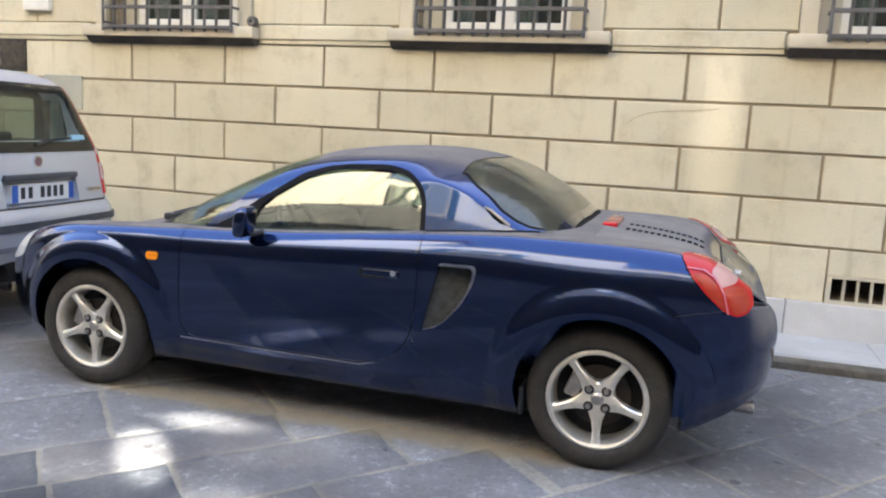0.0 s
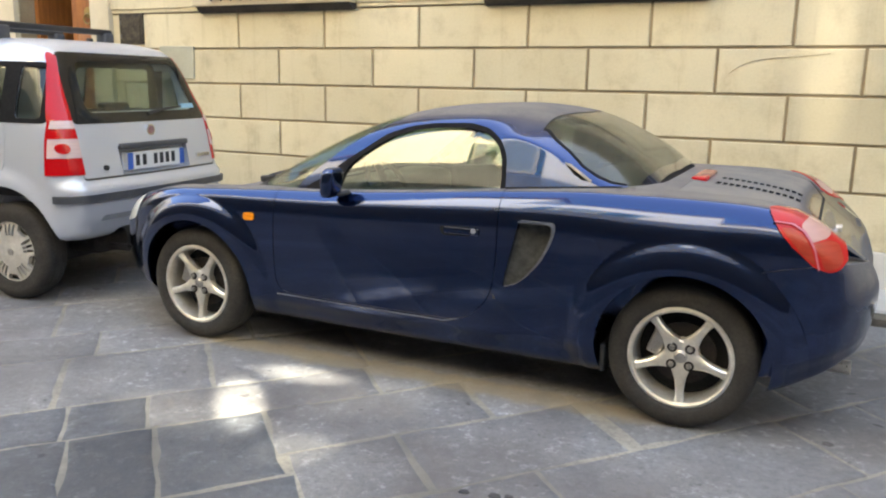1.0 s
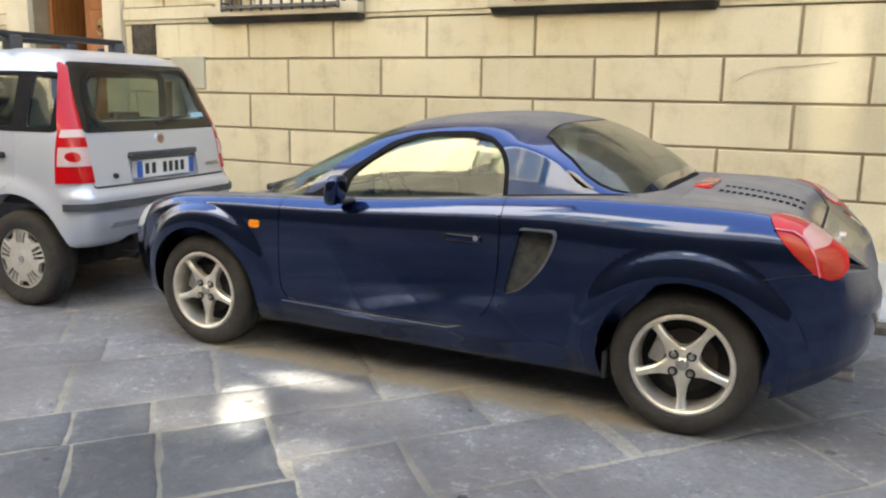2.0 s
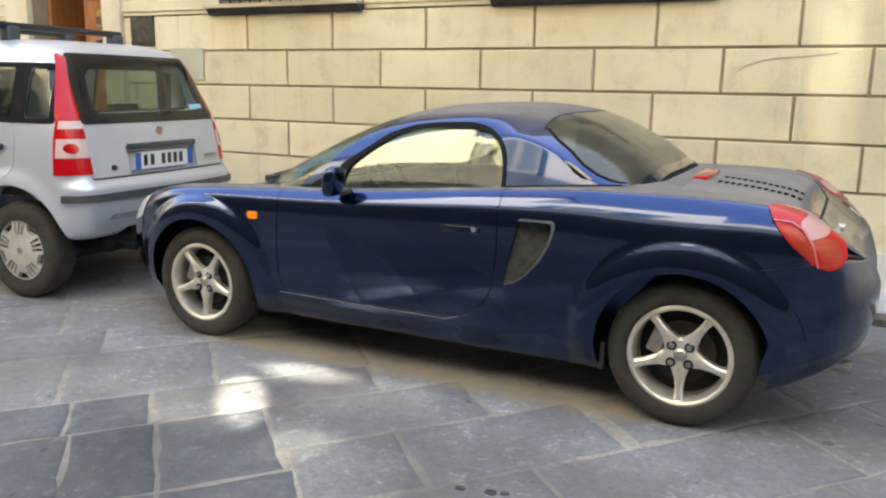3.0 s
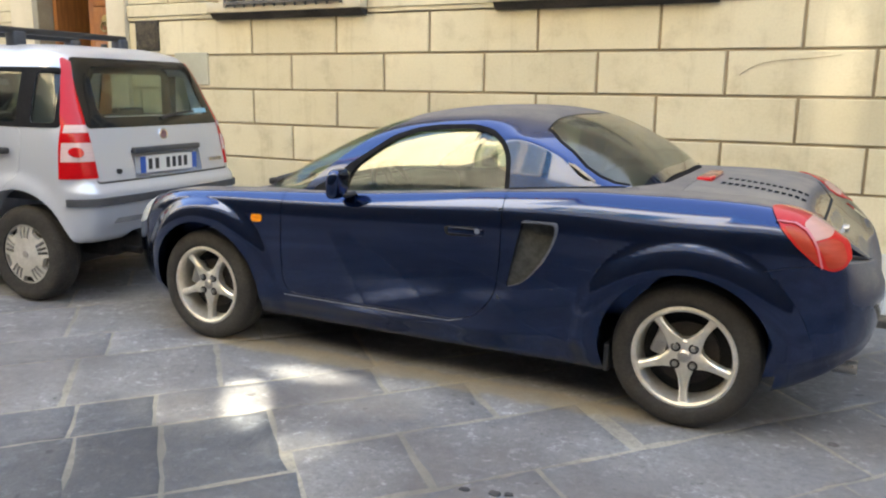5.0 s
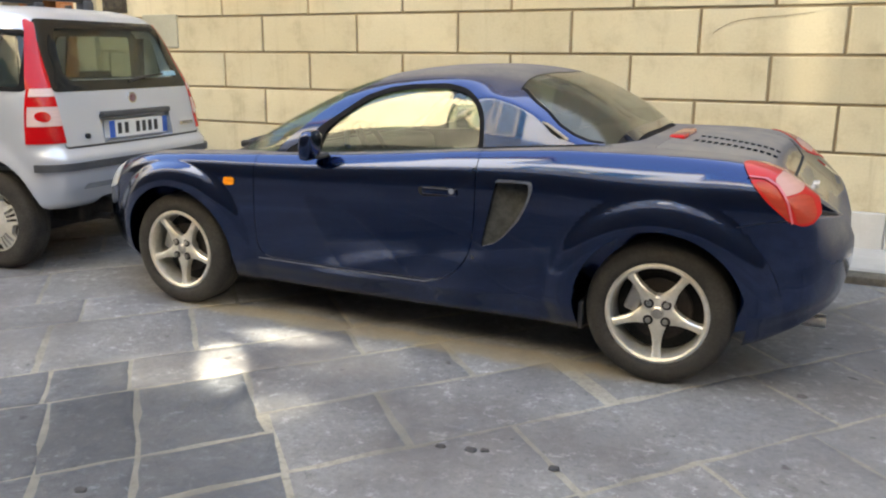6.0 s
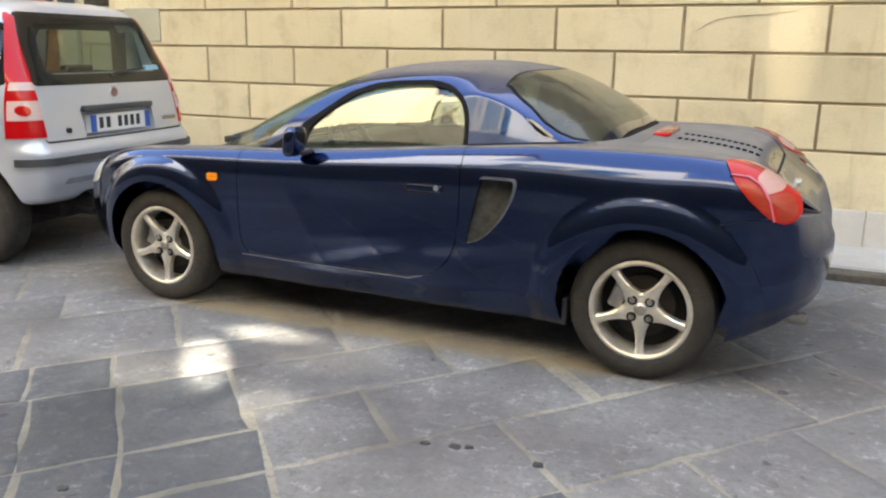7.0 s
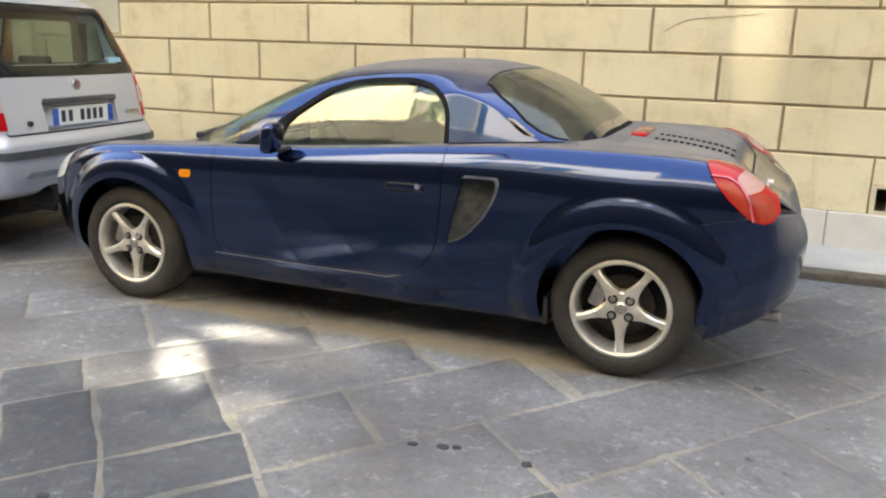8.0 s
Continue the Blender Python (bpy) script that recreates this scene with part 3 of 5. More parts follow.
# dark lower wall, added so the car's flank reflects something dark
part("dark_reflection_wall", box(-45, 45, -7.72, -7.55, 0, 7.1, 0.02, 1), rough_material("dark_reflection_grey", (0.155, 0.148, 0.138), (0.09, 0.086, 0.08), 0.9, 1.2, 20, 0.4), facade)
part("eaves", joined(box(-45, -8.4, -9.6, -7.4, 8.2, 8.32), box(-8.6, -4.1, -9.6, -6.9, 16.0, 16.25), box(-2.95, 0.6, -9.6, -7.4, 11.5, 11.62), box(0.6, 45, -9.6, -7.4, 8.2, 8.32)), WOOD, facade)
# made-up shuttered window, added for dark streaks in the side glass
GREEN_PAINT = rough_material("reflection_shutter_green", (0.055, 0.085, 0.060), (0.030, 0.050, 0.036), 0.6, 6, 60, 0.15)
for cx in (-1.75,):
    for cz in (7.15,):
        opening = part("window_frame", minus(box(cx - 0.62, cx + 0.62, -7.66, -7.54, cz, cz + 2.0, 0.01, 1), box(cx - 0.5, cx + 0.5, -8, -7, cz + 0.12, cz + 1.88)), STONE, facade)
        part("pane", box(cx - 0.5, cx + 0.5, -7.60, -7.592, cz + 0.12, cz + 1.88), WINDOW_GLASS, opening)
        for side in (-1, 1):
            x0 = cx + side * 0.66 - (0.5 if side < 0 else 0.0)
            leaf_ob = part("shutter", minus(box(x0, x0 + 0.5, -7.53, -7.49, cz + 0.08, cz + 1.92, 0.004, 1), box(x0 + 0.06, x0 + 0.44, -8, -7, cz + 0.16, cz + 1.84)), GREEN_PAINT, opening, "green slatted shutter added for dark streaks in the reflections")
            for k in range(14):
                z = cz + 0.18 + k * 0.12
                part("slat", moved(box(-0.19, 0.19, -0.008, 0.008, -0.05, 0.05), Matrix.Translation((x0 + 0.25, -7.51, z + 0.04)) @ pose(0, 0, 0, 25, 0, 0)), GREEN_PAINT, leaf_ob)
# unseen end walls, added to block the bright sky down the street
for name, x0, x1 in (("wall_west", -34, -32), ("wall_east", 24, 26)):
    end = part(name, box(x0, x1, -9.0, 3.0, 0, 16.0), FACADE)
    tagged(end, "unseen plain wall added at the street end to block the sky", "wall", kind="structure")


# ---- blue sports car ----
FX, RX, WR = -1.225, 1.225, 0.293      # axles and tyre radius


def bulge(x, z):
    """The raised lips round the wheel openings: they swell from a soft crease towards the edge."""
    out = 0.0
    for wx, amount, outer, inner in ((FX + 0.02, 0.035, 0.462, 0.372), (RX, 0.029, 0.462, 0.355)):
        d = math.hypot(x - wx, z - 0.30)
        t = min(max((outer - d) / (outer - inner), 0.0), 1.0)
        if wx < 0:      # the front lip dies away towards the door
            amount *= 1.0 - 0.5 * min(max((x - wx) / 0.35, 0.0), 1.0) * min(max((0.74 - z) / 0.25, 0.0), 1.0)
        out = max(out, amount * (1.0 - (1.0 - t) ** 2) * min(1.0, t / 0.10))
    return out * min(max((z - 0.10) / 0.12, 0.0), 1.0)


def sports_section(x, grow=0.0, n=100):
    zc = curve([-1.96, -1.90, -1.75, -1.5, -1.2, -0.9, -0.7, 0.0, 0.6, 1.0, 1.2, 1.45, 1.58, 1.66, 1.74, 1.82, 1.88, 1.91],
               [0.46, 0.56, 0.655, 0.715, 0.757, 0.800, 0.83, 0.87, 0.92, 0.945, 0.930, 0.902, 0.870, 0.814, 0.742, 0.672, 0.605, 0.53], x)
    zs = curve([-1.96, -1.90, -1.75, -1.6, -1.4, -1.2, -0.8, -0.4, 0.0, 0.45, 0.9, 1.25, 1.5, 1.62, 1.72, 1.82, 1.88, 1.91],
               [0.46, 0.55, 0.66, 0.735, 0.79, 0.808, 0.822, 0.84, 0.868, 0.903, 0.925, 0.925, 0.915, 0.885, 0.82, 0.735, 0.665, 0.58], x)
    wm = curve([-1.96, -1.93, -1.87, -1.75, -1.55, -1.2, -0.8, -0.3, 0.3, 0.8, 1.25, 1.5, 1.62, 1.72, 1.80, 1.86, 1.89, 1.91],
               [0.30, 0.46, 0.60, 0.715, 0.795, 0.828, 0.822, 0.838, 0.846, 0.846, 0.846, 0.832, 0.810, 0.768, 0.702, 0.605, 0.50, 0.36], x)
    zb = curve([-1.96, -1.9, -1.7, -1.4, 1.45, 1.65, 1.8, 1.88, 1.91], [0.36, 0.27, 0.19, 0.165, 0.165, 0.225, 0.305, 0.375, 0.45], x)
    hip = curve([-1.96, -1.5, -1.2, -0.7, 0.45, 0.9, 1.5, 1.91], [0.05, 0.075, 0.085, 0.06, 0.05, 0.075, 0.10, 0.06], x)
    crown = curve([-1.96, -1.0, 0.0, 0.5, 1.3, 1.91], [0.055, 0.062, 0.078, 0.092, 0.122, 0.07], x)
    wm, zc, zs = wm + grow, zc + grow, zs + grow
    ws = wm - hip
    mid = 0.5 * (zs + zb)
    span = zs - zb
    # the flank meets the shoulder in a crease; above it the shoulder rolls over to the deck
    crown = min(crown, 0.20 * span)
    roll = min(0.010, 0.4 * crown)
    under = crown + min(0.030, 0.05 * span)
    drop = crown - roll
    by = wm - 0.005
    my = by - 0.20 * drop
    ay = my - 0.42 * drop
    ws = min(ws, ay - 0.018)
    ctrl = [(0, zc), (0.35 * ws, zc), (0.70 * ws, zc + 0.40 * (zs - zc)), (0.90 * ws, zs - 0.004), (ws, zs), (ay, zs - roll), (my, zs - roll - 0.55 * drop), (by, zs - crown),
            (wm, zs - under), (wm + 0.002, zs - max(0.29 * span, under + 0.03 * span)), (wm + 0.004, zs - 0.42 * span), (wm - 0.008, zs - 0.62 * span), (wm - 0.029, zs - 0.78 * span), (wm - 0.039, zs - 0.84 * span),
            (wm - 0.070, zs - 0.90 * span), (wm - 0.088, zb + 0.01), (wm - 0.125, zb), (0.5 * wm, zb), (0, zb)]
    half = []
    for y, z in spline(ctrl, n):
        if y > 0.6 and z < zs - 0.02:
            y += bulge(x, z) * min(1.0, (y - 0.6) / 0.15) * min(1.0, (zs - 0.02 - z) / 0.05)
        half.append((float(y), float(z)))
    left = [(x, -y, z) for y, z in half]
    right = [(x, y, z) for y, z in half[-2:0:-1]]
    return left + right


def stations(a, b, n, ends=0.0):
    u = np.linspace(0, 1, n)
    u = (1 - ends) * u + ends * (0.5 - 0.5 * np.cos(np.pi * u))
    return [float(a + (b - a) * k) for k in u]


SOLIDS = {}


def sports_solid(grow=0.0):
    if grow not in SOLIDS:
        SOLIDS[grow] = sports_loft(grow)
    return SOLIDS[grow].copy()


def sports_loft(grow):
    return loft([sports_section(x, grow) for x in sports_stations(grow)])


def sports_stations(grow):
    return stations(-1.96 - grow, -1.75, 9) + stations(-1.73, -0.72, 64) + stations(-0.67, 0.70, 26) + stations(0.73, 1.74, 66) + stations(1.765, 1.91 + grow, 9)


def sports_piece(grow, a, b):
    """The same body between two stations, for lamps and flaps that lie flush with it."""
    xs = sports_stations(grow)
    return loft([sports_section(x, grow) for x in [a] + [x for x in xs if a + 0.004 < x < b - 0.004] + [min(b, xs[-1])]])


def top_section(x, inset=0.0, n=40):
    """A slice of the cabin: windscreen, roof and rear window in one swell."""
    zt = curve([-0.98, -0.80, -0.60, -0.40, -0.20, 0.0, 0.25, 0.45, 0.62, 0.80, 0.95, 1.09],
               [0.80, 0.905, 1.020, 1.122, 1.196, 1.234, 1.248, 1.234, 1.202, 1.128, 1.040, 0.915], x) - inset
    wb = curve([-0.98, -0.7, -0.4, 0.0, 0.35, 0.6, 0.8, 0.95, 1.09], [0.60, 0.705, 0.745, 0.765, 0.768, 0.755, 0.72, 0.68, 0.60], x) - inset
    zb = 0.76 - (0.2 if inset > 0 else 0.0)
    base = 0.80
    h = zt - base
    yk = wb - 0.30 * h
    front = [(0, zt), (0.40 * yk, zt), (0.74 * yk, zt - 0.03 * h), (0.93 * yk, zt - 0.11 * h), (yk + 0.005, base + 0.74 * h), (wb - 0.21 * h, base + 0.58 * h),
             (wb - 0.11 * h, base + 0.36 * h), (wb - 0.03 * h, base + 0.15 * h), (wb, base), (wb, zb)]
    # behind the door a crease runs down the flank; above it the buttress and the glass roll inwards
    c = curve([0.30, 0.50, 0.65, 0.76, 0.86, 1.0, 1.09], [0.74, 0.70, 0.605, 0.49, 0.43, 0.38, 0.36], x)
    yc = wb - 0.44 * c * h
    up = (1 - c) * h
    rear = [(0, zt), (0.42 * yc, zt), (0.70 * yc, zt - 0.12 * up), (yc - 0.105, base + c * h + 0.58 * up), (yc - 0.026, base + c * h + 0.15 * up), (yc, base + c * h),
            (yc + 0.004, base + 0.95 * c * h), (wb - 0.205 * c * h, base + 0.5 * c * h), (wb, base), (wb, zb)]
    w = min(max((x - 0.22) / 0.24, 0.0), 1.0)
    w = w * w * (3 - 2 * w)
    ctrl = [(p[0] + w * (q[0] - p[0]), p[1] + w * (q[1] - p[1])) for p, q in zip(front, rear)]
    half = [(float(y), float(z)) for y, z in spline(ctrl, n)]
    return [(x, -y, z) for y, z in half] + [(x, y, z) for y, z in half[:0:-1]]


def top_solid(inset=0.0):
    a, b = -0.98 + inset * 2.2, 1.09 - inset * 1.6
    return loft([top_section(x, inset) for x in stations(a, b, 90)])


car = thing("sports_car", (0, 0, 0), "dusty dark blue two-seat sports car with hardtop, parked at the kerb", "car")
solid = sports_solid()
arches = [prism(ring(x, 0.30, r, 72), "y", y0, y1) for x, r in ((FX + 0.012, 0.338), (RX, 0.338)) for y0, y1 in ((-1.0, -0.52), (0.52, 1.0))]
cockpit = box(-0.72, 0.62, -0.64, 0.64, 0.32, 1.2)
DOOR = rounded([(-0.715, 0.318), (0.30, 0.318), (0.425, 0.44), (0.452, 0.60), (0.4553, 1.0137), (-0.7003, 1.0137)], 0.09, 6)
INTAKE = rounded([(0.549, 0.787), (0.704, 0.787), (0.703, 0.745), (0.686, 0.695), (0.647, 0.625), (0.592, 0.558), (0.546, 0.520), (0.482, 0.496)], 0.020, 5)
LID = [(1.14, -0.60), (1.60, -0.56), (1.665, -0.40), (1.672, 0.40), (1.60, 0.56), (1.14, 0.60)]
HOOD = rounded([(-1.73, -0.40), (-1.45, -0.56), (-0.86, -0.58), (-0.92, 0.0), (-0.86, 0.58), (-1.45, 0.56), (-1.73, 0.40)], 0.08, 5)


def grown(points, d):
    """A polygon pushed outwards from its middle."""
    cx, cy = sum(p[0] for p in points) / len(points), sum(p[1] for p in points) / len(points)
    return [(x + d * (x - cx) / (math.hypot(x - cx, y - cy) + 1e-6), y + d * (y - cy) / (math.hypot(x - cx, y - cy) + 1e-6)) for x, y in points]


body_solid = minus(solid.copy(), *arches)
shell = minus(body_solid.copy(), cockpit)
door_cut = [prism(grown(DOOR, 0.004), "y", a, b) for a, b in ((-1.0, -0.66), (0.66, 1.0))]
intake_cut = [prism(INTAKE, "y", a, b) for a, b in ((-1.0, -0.74), (0.74, 1.0))]
lid_cut = prism(grown(LID, 0.0022), "z", 0.74, 1.2)
hood_cut = prism(grown(HOOD, 0.003), "z", 0.60, 1.0)
BUMPER = [(1.677, 1.2), (2.05, 1.2), (2.05, 0.0), (1.60, 0.0)] + [(RX + 0.462 * math.cos(radians(a)), 0.30 + 0.462 * math.sin(radians(a))) for a in range(-14, 55, 4)] + [(1.565, 0.691), (1.677, 0.708)]
plate_recess = [prism([(1.738, 0.788), (1.757, 0.777), (1.838, 0.714), (1.95, 0.708), (1.95, 0.696), (1.738, 0.716)], "y", a, b) for a, b in ((-0.725, -0.53), (0.53, 0.725))]
panels = minus(shell.copy(), *door_cut, *intake_cut, lid_cut, hood_cut, *plate_recess)
body = part("body", minus(panels.copy(), prism(grown(BUMPER, 0.003), "y", -1.0, 1.0)), BLUE, car)
part("rear_bumper", meet(panels, prism(BUMPER, "y", -1.0, 1.0)), DUSTY_BLUE, car, "dust-covered blue rear bumper")
for s in (-1, 1):
    a, b = (-1.0, -0.67) if s < 0 else (0.67, 1.0)
    door_ob = part("door", meet(body_solid.copy(), prism(DOOR, "y", a - 0.0031, b + 0.0017)), BLUE, car)
    pocket = rounded([(0.185, 0.735), (0.335, 0.742), (0.345, 0.703), (0.20, 0.695)], 0.02, 4)
    y = s * 0.846
    # flat dark plate paints the shade of the handle recess
    part("handle_recess_shade", prism(pocket, "y", y - 0.002, y + 0.003), SLOT_SHADE, door_ob)
    part("handle", box(0.21, 0.375, min(y, y + s * 0.009), max(y, y + s * 0.009), 0.707, 0.735, 0.006), BLUE, door_ob)
    lock = part("lock", prism(ring(0.352, 0.727, 0.0125, 20), "y", y + s * 0.007, y + s * 0.013), CHROME, door_ob, "chrome lock cylinder")
    grid = [(0.44, s * 0.838), (0.76, s * 0.768), (0.76, s * 0.758), (0.44, s * 0.828)]
    part("intake_mesh", prism(grid if s > 0 else grid[::-1], "z", 0.44, 0.83), MESH_GREY, car, "dusty grey mesh in the side intake")
    hollow = [(x - 0.011, z - 0.007) for x, z in INTAKE]
    part("intake_rim", meet(sports_piece(0.004, 0.40, 0.80), minus(prism(grown(INTAKE, 0.004), "y", a, b), prism(hollow, "y", -1.1, 1.1))), LIP_GREY, car, "dusty grey lip of the side intake")
    part("side_lamp", prism(rounded([(-0.889, 0.702), (-0.825, 0.704), (-0.825, 0.665), (-0.889, 0.663)], 0.018, 5), "y", s * 0.80, s * 0.829), AMBER_LENS, car, "amber side indicator")
    part("fuel_flap" if s < 0 else "flap", minus(meet(sports_piece(0.0015, 0.72, 0.96), prism(ring(0.838, 0.678, 0.064, 40), "y", s * 0.80, s * 1.0)), prism(ring(0.838, 0.678, 0.061, 40), "y", -0.80, 0.80)), BLUE, car)
    # tail lamps
    LAMP = rounded([(1.490, 0.96), (1.80, 0.96), (1.80, 0.78), (1.774, 0.725), (1.757, 0.698), (1.722, 0.686), (1.668, 0.706), (1.592, 0.775), (1.538, 0.836), (1.500, 0.90)], 0.014, 4)
    PLAN = [(1.45, s * 0.765), (1.500, s * 0.755), (1.531, s * 0.722), (1.602, s * 0.622), (1.655, s * 0.540), (1.690, s * 0.548), (1.727, s * 0.590), (1.775, s * 0.70), (1.83, s * 0.83), (1.83, s * 1.0), (1.45, s * 1.0)]
    ya, yb = (-1.0, -0.50) if s < 0 else (0.50, 1.0)
    plan = prism(PLAN if s > 0 else PLAN[::-1], "z", 0.6, 1.0)
    skin = meet(meet(sports_piece(0.005, 1.40, 1.92), prism(LAMP, "y", ya, yb)), plan)
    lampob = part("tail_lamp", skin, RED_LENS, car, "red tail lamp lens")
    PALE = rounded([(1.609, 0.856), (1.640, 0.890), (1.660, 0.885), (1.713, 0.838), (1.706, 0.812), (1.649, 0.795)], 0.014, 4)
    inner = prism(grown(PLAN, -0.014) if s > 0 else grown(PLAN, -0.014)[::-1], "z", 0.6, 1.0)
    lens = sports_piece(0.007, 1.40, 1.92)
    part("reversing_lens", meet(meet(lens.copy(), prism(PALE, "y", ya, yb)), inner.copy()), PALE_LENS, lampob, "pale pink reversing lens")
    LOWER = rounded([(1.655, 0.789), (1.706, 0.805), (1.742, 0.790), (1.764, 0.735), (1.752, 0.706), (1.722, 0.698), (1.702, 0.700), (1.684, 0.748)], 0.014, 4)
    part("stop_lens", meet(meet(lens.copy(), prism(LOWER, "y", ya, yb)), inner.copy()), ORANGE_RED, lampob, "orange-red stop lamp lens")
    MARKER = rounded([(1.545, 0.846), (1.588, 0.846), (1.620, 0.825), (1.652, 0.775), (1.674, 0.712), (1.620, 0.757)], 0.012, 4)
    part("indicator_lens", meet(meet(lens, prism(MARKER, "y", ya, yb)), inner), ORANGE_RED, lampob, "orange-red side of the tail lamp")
    # thin raised strip, coloured pink for the sky's highlight along the crease
    crest = [(1.524, 0.868), (1.586, 0.862), (1.626, 0.838), (1.650, 0.806), (1.668, 0.772), (1.688, 0.700)]
    crest += [(x - 0.006, z - 0.004) for x, z in reversed(crest)]
    part("lens_ridge", meet(sports_piece(0.010, 1.40, 1.92), prism(crest, "y", ya, yb)), LENS_HIGHLIGHT, lampob, "raised strip coloured pink for the highlight on the lens crease")
    # headlamp
    HEAD = rounded([(-1.80, 0.56), (-1.66, 0.60), (-1.57, 0.76), (-1.62, 0.80), (-1.72, 0.72)], 0.03, 4)
    part("headlamp", meet(sports_piece(0.004, -1.90, -1.45), prism(HEAD, "y", *((-1.0, -0.52) if s < 0 else (0.52, 1.0)))), HEAD_LENS, car, "clear headlamp")
    # mirror on its arm
    ym = s * 0.87
    bm = bmesh.new()
    bmesh.ops.create_uvsphere(bm, u_segments=24, v_segments=14, radius=1)
    for v in bm.verts:
        q = v.co
        e = [math.copysign(abs(c) ** 0.6, c) for c in q]
        v.co = (-0.345 + 0.036 * e[0] + 0.012 * q.z, ym + 0.062 * e[1], 0.888 + 0.070 * e[2])
    mirror_ob = part("door_mirror", bm, BLUE, car, "dark blue door mirror")
    part("mirror_arm", tube([(-0.345, s * 0.86, 0.845), (-0.325, s * 0.83, 0.832), (-0.30, s * 0.79, 0.840)], [0.018, 0.013, 0.012], 12), BLACK, mirror_ob)
SLOTS = [(1.245 + k * 0.0275, row, half_slot) for row, half_slot in ((-0.2, 0.046), (0.02, 0.035)) for k in range(13)]


def lid_height(x):
    return curve([1.0, 1.2, 1.45, 1.58], [0.945, 0.930, 0.902, 0.870], x)


slot_holes = joined(*[box(x - 0.0100, x + 0.0100, y - h, y + h, lid_height(x) - 0.030, lid_height(x) + 0.05) for x, y, h in SLOTS])
lid = part("engine_lid", minus(meet(shell.copy(), prism(LID, "z", 0.75, 1.2)), slot_holes), DUSTY_BLUE, car, "dust-covered blue engine lid")
seam_line = [(1.596, -0.566), (1.661, -0.402), (1.668, 0.402), (1.596, 0.566), (1.606, 0.570), (1.678, 0.404), (1.671, -0.404), (1.606, -0.570)]
# dark strip laid over the lid gap to paint its shade
part("lid_seam", meet(sports_piece(0.0015, 1.50, 1.80), prism(seam_line, "z", 0.70, 1.0)), SLOT_SHADE, car, "dark strip painting the shaded gap behind the engine lid")
part("hood", meet(shell.copy(), prism(HOOD, "z", 0.61, 1.0)), BLUE, car)
for x, y, h in SLOTS:
    # dark plate inside each slot paints its shade
    part("louvre_slot_shade", box(x - 0.0099, x + 0.0099, y - h + 0.0003, y + h - 0.0003, lid_height(x) - 0.0295, lid_height(x) - 0.006), SLOT_SHADE, lid)
# thin paler line low along each sill
for ya, yb in ((-1, -0.3), (0.3, 1)):
    part("sill_seam", meet(sports_solid(0.003), prism([(-0.72, 0.309), (0.20, 0.307), (0.27, 0.325), (0.27, 0.319), (0.20, 0.301), (-0.72, 0.303)], "y", ya, yb)), PALE_EDGE, car, "thin pale line along the sill")
part("high_stop_lamp", box(1.128, 1.196, -0.215, 0.165, 0.915, 0.950, 0.012, 3), BRIGHT_RED, car, "red high-mounted stop lamp")
part("rear_badge", prism(ring(0.0, 0.735, 0.022, 24), "x", 1.735, 1.760), STEEL, car, "small chrome badge")
part("exhaust_tip", lathe([(0.023, 0.0), (0.028, 0.0), (0.026, 0.16), (0.022, 0.16)], 24), STEEL, car, "shiny exhaust tip").matrix_local = Matrix.Translation((1.840, -0.45, 0.246)) @ pose(0, 0, 0, 0, 0, 90)
part("silencer", box(1.35, 1.72, -0.50, 0.50, 0.21, 0.36, 0.05, 3), DARK_METAL, car)
part("underbody", box(-1.6, 1.42, -0.62, 0.62, 0.135, 0.30, 0.02), BLACK, car)
for s in (-1, 1):
    part("mud_flap", box(0.905, 0.925, min(s * 0.66, s * 0.80), max(s * 0.66, s * 0.80), 0.185, 0.30, 0.004, 1), BLACK, car)
    cap = [(0.918, s * 0.736), (0.936, s * 0.750), (0.968, s * 0.708), (0.990, s * 0.690), (0.980, s * 0.680), (0.952, s * 0.700), (0.934, s * 0.726)]
    part("latch_cap", prism(cap if s > 0 else cap[::-1], "z", 0.89, 0.938), CHROME, car, "pale metal hardtop latch")

# cabin: hardtop, windows and what shows through them
tops = {}


def cabin(inset):
    if inset not in tops:
        tops[inset] = top_solid(inset)
    return tops[inset].copy()


SIDE = rounded([(-0.395, 0.80), (-0.389, 0.868), (-0.374, 0.922), (-0.350, 0.955), (-0.291, 1.003), (-0.229, 1.044), (-0.149, 1.092), (-0.03, 1.128), (0.10, 1.140), (0.222, 1.144), (0.314, 1.128), (0.375, 1.080), (0.406, 1.008), (0.418, 0.905), (0.420, 0.80)], 0.03, 4)
SEAL = rounded([(-0.600, 0.79), (-0.578, 0.846), (-0.481, 0.893), (-0.402, 0.960), (-0.275, 1.042), (-0.181, 1.105), (-0.065, 1.143), (0.042, 1.159), (0.227, 1.167), (0.318, 1.147), (0.384, 1.099), (0.420, 1.034), (0.440, 0.90), (0.442, 0.79)], 0.03, 4)
SCREEN = [(-1.05, -0.74), (-0.74, -0.725), (-0.632, -0.708), (-0.499, -0.680), (-0.396, -0.654), (-0.286, -0.621), (-0.204, -0.588), (-0.15, -0.565), (-0.13, -0.25), (-0.13, 0.0), (-0.13, 0.25), (-0.15, 0.565), (-0.204, 0.588), (-0.286, 0.621), (-0.396, 0.654), (-0.499, 0.680), (-0.632, 0.708), (-0.74, 0.725), (-1.05, 0.74)]
